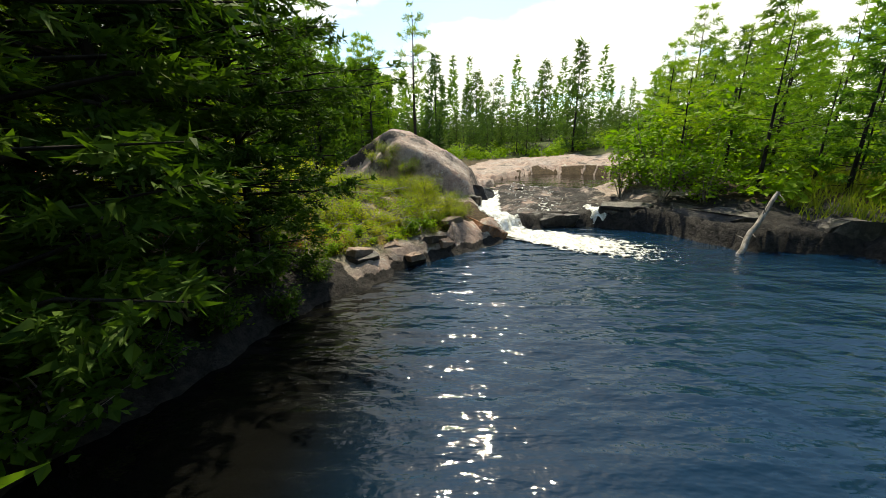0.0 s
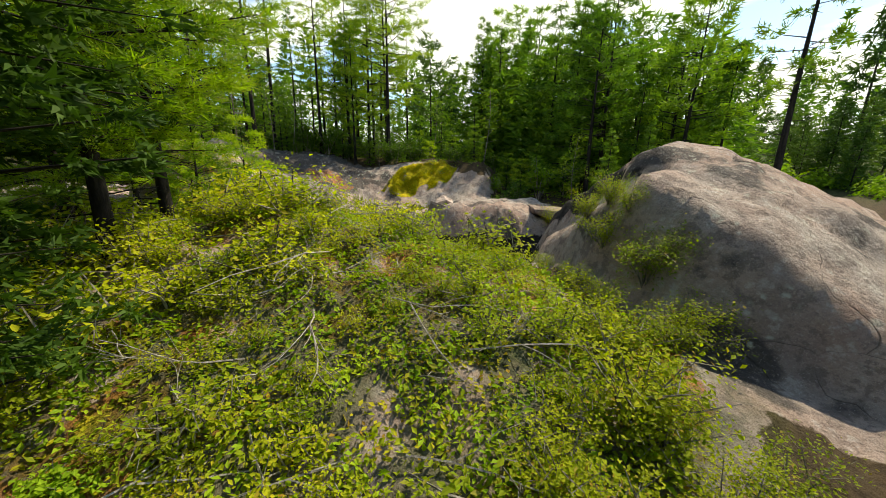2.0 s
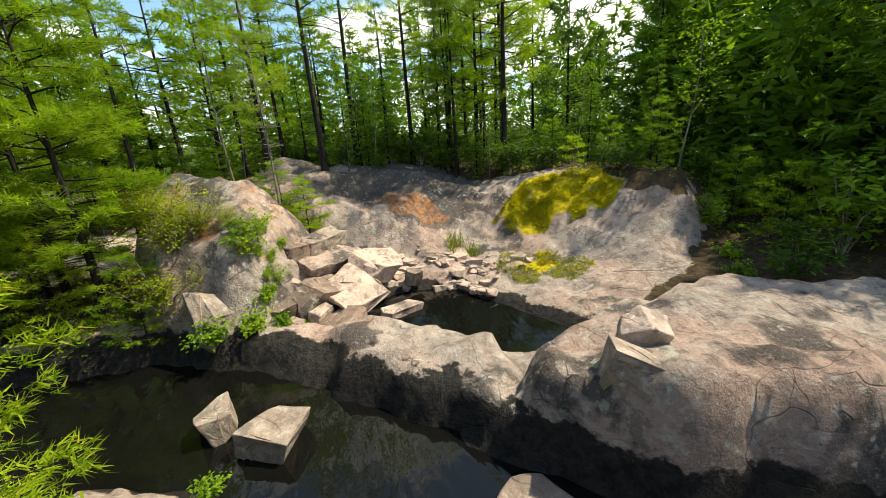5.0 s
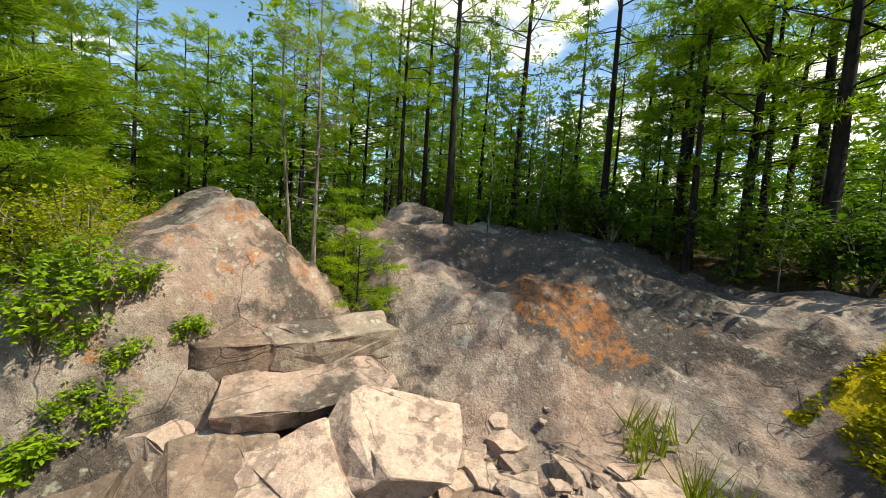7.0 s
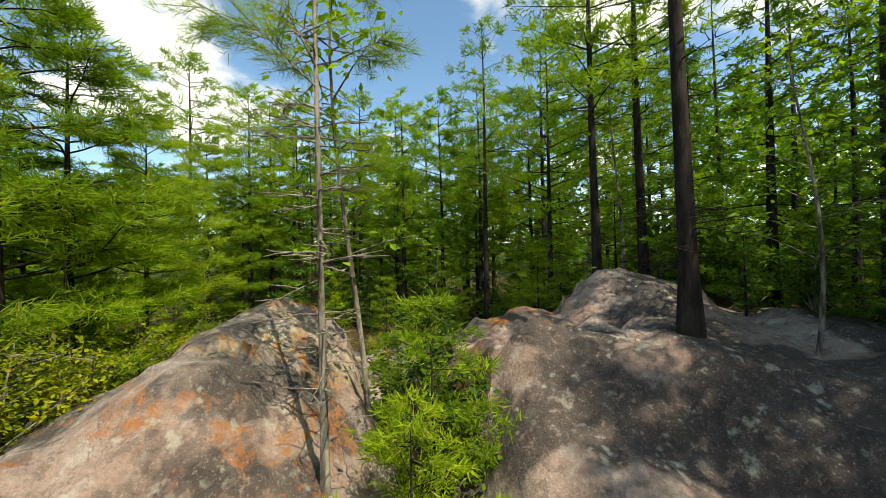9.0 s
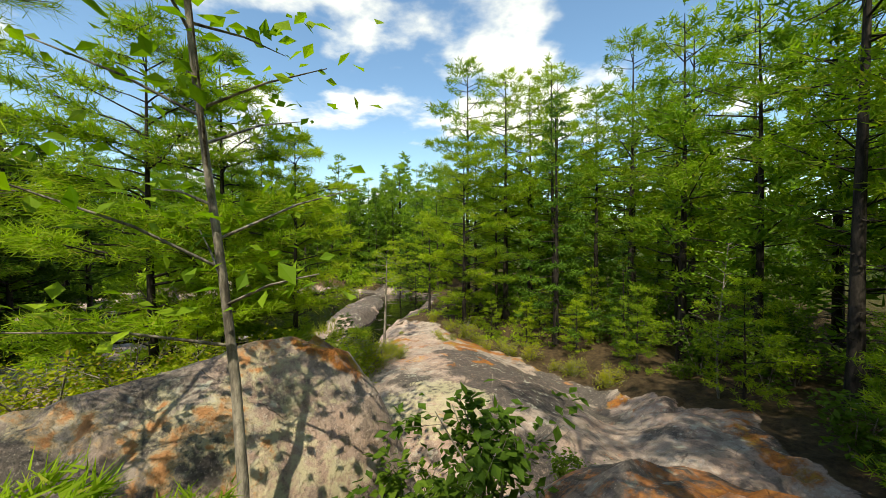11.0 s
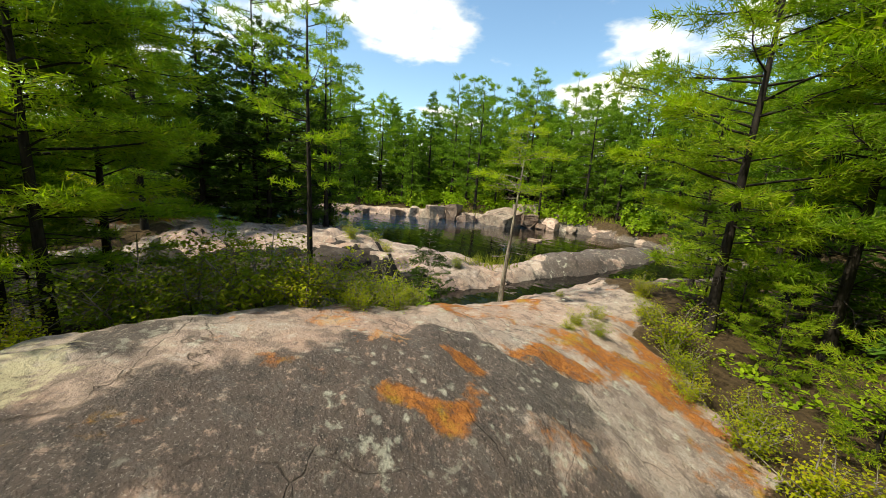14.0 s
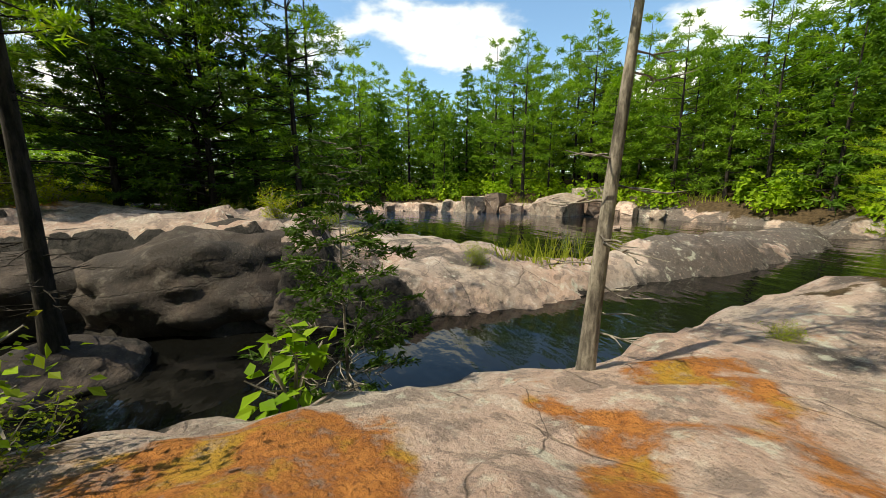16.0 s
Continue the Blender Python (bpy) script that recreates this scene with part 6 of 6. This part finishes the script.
for x, y, s in ((-1.2, 10.7, 0.9), (-1.8, 10.9, 0.9), (-0.6, 10.4, 0.8), (-0.5, 8.9, 1.0), (-0.1, 8.4, 0.8), (-0.9, 9.5, 1.0), (-1.4, 10.2, 0.8), (-4.4, 9.6, 0.75), (-5.0, 9.4, 0.7), (-2.8, 11.1, 0.6), (-3.3, 10.9, 0.5), (-2.0, 11.3, 0.75), (-1.6, 11.0, 0.8), (-1.0, 10.7, 0.8), (-2.4, 11.5, 0.7), (-0.7, 10.1, 0.9), (-1.9, 10.4, 0.8)):
    put("juniper", int(s * 10), x, y, s * 0.8)
for x, y, s in ((-0.3, 7.35, 0.5), (0.0, 7.75, 0.5), (0.3, 8.35, 0.5), (-0.6, 7.1, 0.45), (-1.3, 6.2, 0.45), (-0.8, 6.9, 0.4), (-0.4, 7.4, 0.4), (-1.0, 6.4, 0.4), (-1.9, 5.6, 0.7), (-2.2, 6.0, 0.8), (-1.6, 6.3, 0.5), (-2.6, 5.2, 0.9), (-6.9, 9.7, 0.9), (-7.3, 10.1, 0.7), (-8.3, 8.8, 0.8), (-4.7, 10.9, 0.5), (-5.0, 11.1, 0.4), (-12.0, 9.5, 0.8), (-12.3, 9.65, 0.72), (-11.8, 9.2, 0.87), (-12.6, 9.6, 0.45), (-11.6, 8.8, 1.16), (-11.5, 8.2, 1.3), (-12.0, 9.0, 1.01),
                (-15.3, 9.8, 0.9), (-15.6, 9.5, 1.1), (-15.9, 9.25, 1.2), (-16.2, 8.9, 1.2), (-15.8, 9.9, 0.7), (-13.0, 9.3, 0.5), (-8.7, 16.4, 0.8), (-9.1, 17.0, 0.9), (-9.6, 17.5, 0.9)):
    put("leafy", int(s * 10), x, y, s)
for x, y, s in ((-12.36, 8.68, 0.55), (-12.48, 8.95, 0.6), (-12.72, 9.08, 0.6), (-12.9, 9.28, 0.5), (-12.33, 8.96, 0.6), (-12.53, 9.12, 0.55), (-12.18, 8.8, 0.6), (-12.21, 9.04, 0.5), (-12.37, 9.18, 0.4)):
    put("thicket", int(abs(x * 30)), x, y, s * 0.62)
# shrubs beside the smooth rock
for x, y, s in ((-14.75, 1.4, 0.72), (-14.45, 1.05, 0.6), (-13.9, 1.0, 0.4), (-14.5, 1.9, 0.72), (-14.95, 1.95, 0.55), (-14.1, 1.45, 0.8), (-13.8, 2.4, 1.3), (-14.2, 3.0, 1.25), (-13.9, 3.7, 1.3), (-14.4, 4.2, 1.0), (-13.5, 1.6, 1.1), (-13.2, 2.9, 1.3), (-14.8, 4.9, 0.8), (-13.5, 4.2, 1.4), (-14.6, 2.5, 0.8),
                (-15.6, -0.8, 0.35), (-15.8, -1.2, 0.42), (-15.2, -1.9, 0.45), (-15.4, -1.2, 0.35), (-13.7, -2.6, 0.3), (-16.6, -1.9, 0.7), (-17.4, -1.8, 0.7), (-18.2, -0.9, 0.8), (-19.2, 0.2, 0.8), (-19.8, 1.2, 0.8), (-18.8, -0.2, 0.6),
                (-10.6, -1.9, 0.5), (-10.0, -2.9, 0.45), (-9.8, -5.2, 0.4), (-9.3, 0.7, 0.7), (-9.0, 0.0, 0.7), (-8.6, -0.5, 0.6), (-6.0, 2.0, 0.6), (-5.5, 0.0, 0.6), (-5.0, -2.0, 0.6), (-5.6, 15.4, 0.8), (-5.1, 15.9, 0.9), (-16.9, 6.9, 0.6), (-15.4, 6.3, 0.9), (-14.4, 6.6, 0.8), (-12.7, 8.5, 0.7), (-12.9, 7.9, 0.9), (-13.2, 7.4, 1.0), (-12.6, 7.6, 1.1), (-13.6, 6.9, 1.0), (-14.9, 6.3, 0.9), (-12.3, 7.3, 1.1), (-16.9, -1.5, 0.7), (-16.2, -2.3, 0.8), (-17.6, -1.2, 0.7), (-15.5, -2.8, 0.7), (-14.7, -3.9, 0.7)):
    put("juniper", int(abs(x * 7 + y)), x, y, s * (1.3 if s > 0.75 else 1.0))


def sprigs(name, polys, n, mat, size, label, seed, blade=False, off_rock=False):
    """Uncountable small plants on the ground, as one sheet of leaves or blades."""
    r = np.random.RandomState(seed)
    pts = np.concatenate([scatter(p, int(n * w), r, 0.05) for p, w in polys])
    z = land(pts[:, 0], pts[:, 1])
    clump = fbm(pts[:, 0] * 1.8, pts[:, 1] * 1.8, 3, seed)
    ok = (clump > -0.12) & (z > 0.12)
    if off_rock:
        for p in KEEP_OUT:
            ok &= inside(p, pts[:, 0], pts[:, 1]) < -0.1
    pts, z = pts[ok], z[ok]
    base = np.stack([pts[:, 0], pts[:, 1], z - 0.005], -1)
    if blade:
        v, f = blades(base, np.array([[0, 0, 1.0]]) + r.normal(scale=0.3, size=base.shape), size, size * 0.05, r)
    else:
        base = base + np.abs(r.normal(scale=0.05, size=base.shape)) * [0, 0, 1]
        v, f = leaves(base, np.array([[0, 0, 1.0]]), size, r)
    return tagged(mesh_object(name, v, f, mat), label, "plants", kind="stuff")


for x, y, s in ((-0.46, 8.14, 0.5), (0.04, 8.23, 0.55), (-0.31, 8.97, 0.5), (0.32, 8.01, 0.5), (-0.15, 7.71, 0.45), (0.1, 8.75, 0.5)):
    put("juniper", int(abs(x * 30)), x, y, s * 1.3)
for x, y, s in ((0.35, 7.75, 0.6), (0.5, 8.4, 0.65), (0.1, 7.45, 0.5), (0.3, 9.1, 0.7), (-0.2, 7.1, 0.4)):
    put("juniper", int(abs(x * 40)), x, y, s)

sprigs("ground_cover", [(COVER, 1.0)], 22000, MOSSY, 0.030, "mossy yellow-green ground cover on the bluff", 5)
sprigs("heath_cover", [(COVER, 1.0)], 22000, HEATH, 0.036, "yellow-green blueberry leaves over the mossy bluff", 15)
sprigs("leaf_cover", [(COVER, 1.0)], 22000, BROAD, 0.036, "green blueberry leaves over the mossy bluff", 17)
sprigs("golden_moss", [(GOLD, 1.0)], 26000, GOLDEN, 0.034, "golden moss and heath on the rock wall", 6)
sprigs("pond_moss", [([(-13.4, 14.5), (-12.6, 13.9), (-11.6, 14.0), (-10.9, 15.0), (-11.2, 15.9), (-12.4, 15.5)], 1.0)], 7000, MOSSY, 0.03, "yellow-brown moss and grass by the pond", 16)
sprigs("forest_herbs", [([(-25, 7), (-17, 8), (-18.5, 16), (-10, 18.5), (-3, 18), (-4, 26), (-25, 24)], 0.6), ([(-6.5, -1.5), (-2.8, -1), (-1.8, 5), (-5, 6.5), (-7, 5)], 0.25), ([(-16, 2), (-13, 2), (-12, 6), (-15, 8)], 0.15), ([(-20, -2), (-17, -2.4), (-14.4, -5), (-13.2, -4.6), (-13.2, -8), (-20, -7)], 0.3)], 26000, BROAD, 0.06, "low green herbs on the forest floor", 8, off_rock=True)
sprigs("bank_grass", [([(8.0, 7.6), (12.5, 5.5), (16, 9), (13, 13), (9, 10)], 0.7), ([(-14.6, 13.2), (-13.6, 13.4), (-13.6, 14.2), (-14.7, 14.0)], 0.03), ([(-11.0, -2.6), (-10.2, -2.2), (-9.6, -4.2), (-10.8, -4.0)], 0.02), ([(-4.5, -17.2), (-1, -17), (3, -13.5), (7.5, -7.5), (6.2, -8), (1.5, -13.2), (-2, -15.6)], 0.2)], 9000, GRASS, 0.45, "tall yellow-green grass on the bank", 9, True)


def dead_branch(seed, length, name="dead_branch", thick=0.009):
    """A bleached fallen branch with forking twigs, lying along x."""
    r = np.random.RandomState(seed)
    B = Bundle()

    def grow(p, d, l, rad, depth):
        pts = [p]
        for _ in range(4):
            d = d + r.normal(scale=0.22, size=3) * [1, 1, 0.4]
            d /= np.linalg.norm(d)
            pts.append(pts[-1] + d * l / 4)
        B.add(*tube(pts, rad * np.linspace(1, 0.45, 5), 4))
        if depth:
            for k in range(3):
                q = pts[r.randint(1, 5)]
                e = d + r.normal(scale=0.75, size=3) * [1, 1, 0.5]
                grow(q, e / np.linalg.norm(e), l * r.uniform(0.4, 0.65), rad * 0.55, depth - 1)
    grow(np.zeros(3), np.array([1.0, 0, 0.12]), length, thick, 2)
    return tagged(B.object(name, DEAD), "bleached dead branch lying on the ground", "branch", "dead branches")


twigs = [dead_branch(400 + i, 0.9 + 0.2 * i) for i in range(3)]
spots = [(-1.9, 6.5, 150), (-2.0, 6.3, 120), (-2.3, 6.6, 200), (-1.7, 6.6, 60), (-1.2, 7.6, 20), (-0.6, 7.6, 250), (-2.7, 7.6, 330), (-3.1, 7.2, 80), (-2.4, 8.2, 10), (-4.0, 8.2, 120), (-3.6, 8.9, 200), (-2.0, 6.0, 95), (-1.6, 6.9, 170), (-2.5, 7.0, 230), (-3.3, 8.0, 300), (-1.5, 8.3, 40), (-0.4, 8.0, 280), (-2.9, 8.6, 160), (-4.4, 8.8, 10),
         (-10.6, 15.6, 40), (-10.2, 16.2, 100), (-11.2, 15.2, 170), (-13.4, 4.6, 200), (-13.0, 5.0, 100), (-13.6, 5.2, 20), (-14.2, 5.6, 320), (-12.5, 13.9, 60), (-14.2, 12.6, 30), (-14.5, 13.4, 140), (-13.8, 13.2, 250)]
for i, (x, y, a) in enumerate(spots):
    m = pose(x, y, zat(x, y) + 0.08, 0, 0, a)
    if i < 3:
        twigs[i].matrix_basis = m
    else:
        copy_thing(twigs[i % 3], m)


def log(name, a, b, ra, rb, label, mat=None, stubs=5, seed=1):
    r = np.random.RandomState(seed)
    a, b = np.array(a, float), np.array(b, float)
    t = np.linspace(0, 1, 9)[:, None]
    p = a + (b - a) * t + r.normal(scale=0.02, size=(9, 3))
    B = Bundle()
    B.add(*tube(p, ra + (rb - ra) * t[:, 0], 8))
    for k in range(stubs):
        q = p[r.randint(2, 9)]
        d = r.normal(size=3); d /= np.linalg.norm(d)
        B.add(*tube([q, q + d * r.uniform(0.15, 0.4)], [0.014, 0.005], 4))
    return tagged(B.object(name, mat or DEAD, smooth_=True), label, "log")


log("fallen_log", (-10.55, 14.2, 0.12), (-10.9, 17.5, 0.75), 0.06, 0.035, "bleached fallen trunk leaning over the pond", seed=3)
log("drift_log", (6.15, 6.85, -0.04), (7.15, 7.45, 1.15), 0.065, 0.04, "bleached driftwood trunk leaning on black rock", seed=4)
log("root", (-0.75, 7.35, 0.42), (0.1, 7.7, 0.35), 0.022, 0.01, "bleached bare root on the slope", seed=5)


# ---- single trees with a look of their own ----
snag = conifer(501, 3.45, 0.8, bare=0.60, branches=16, style="pine", needles=9, size=0.11, thin=0.5, tufts=1.3, trunk_r=0.058, twigs=True, lean=0.22, wood=BARK_GREY, dead=16)
snag.matrix_basis = pose(-13.52, -1.22, zat(-13.52, -1.22) - 0.02, 0, 0, 250)
tagged(snag, "leaning grey half-dead pine on the rock edge", "tree")
sap = conifer(503, 6.6, 0.95, bare=0.30, branches=34, style="pine", needles=24, size=0.10, thin=0.2, tufts=1.4, trunk_r=0.031, twigs=True, wood=BARK_GREY, dead=44)
sap.matrix_basis = pose(-14.95, 9.2, zat(-14.95, 9.2) - 0.05, 0, 0, 40)
tagged(sap, "slender pale-barked sapling with dead lower twigs", "tree")
tall = conifer(505, 8.6, 1.25, bare=0.42, branches=26, style="pine", needles=6, size=0.20, tufts=0.8, trunk_r=0.14, dead=26)
tall.matrix_basis = pose(-1.9, 21.0, zat(-1.9, 21.0) - 0.05, 0, 0, 10)
tagged(tall, "tall thin pine with a sparse ragged top", "tree")
ced = conifer(507, 1.85, 0.34, bare=0.06, branches=44, style="cedar", needles=7, size=0.05, tufts=1.0, trunk_r=0.018, twigs=True, dead=16, wood=BARK_GREY)
ced.matrix_basis = pose(-12.74, 0.02, zat(-12.74, 0.02) - 0.02, 0, 0, 70)
tagged(ced, "small sparse cedar at the gorge edge", "tree")
mini = conifer(509, 1.1, 0.42, bare=0.35, branches=14, style="pine", needles=6, size=0.08, tufts=0.9, trunk_r=0.018, dead=14, wood=BARK_GREY)
mini.matrix_basis = pose(-13.9, 17.2, zat(-13.9, 17.2) - 0.02, 0, 0, 0)
tagged(mini, "stunted bare little pine on golden moss", "tree")
sprig = broadleaf(513, 0.42, 0.20, 60, 0.075, BROAD, 4, "maple_seedling", 0.1)
sprig.matrix_basis = pose(-13.32, 0.30, zat(-13.32, 0.30), 0, 0, 0)
tagged(sprig, "bright green maple seedling on needle litter", "plant")
low = broadleaf(515, 0.22, 0.3, 130, 0.035, BROAD, 5, "low_plant", 0.1)
low.matrix_basis = pose(-14.0, 1.0, zat(-14.0, 1.0), 0, 0, 0)
tagged(low, "low yellow-green plant at the rock edge", "plant")
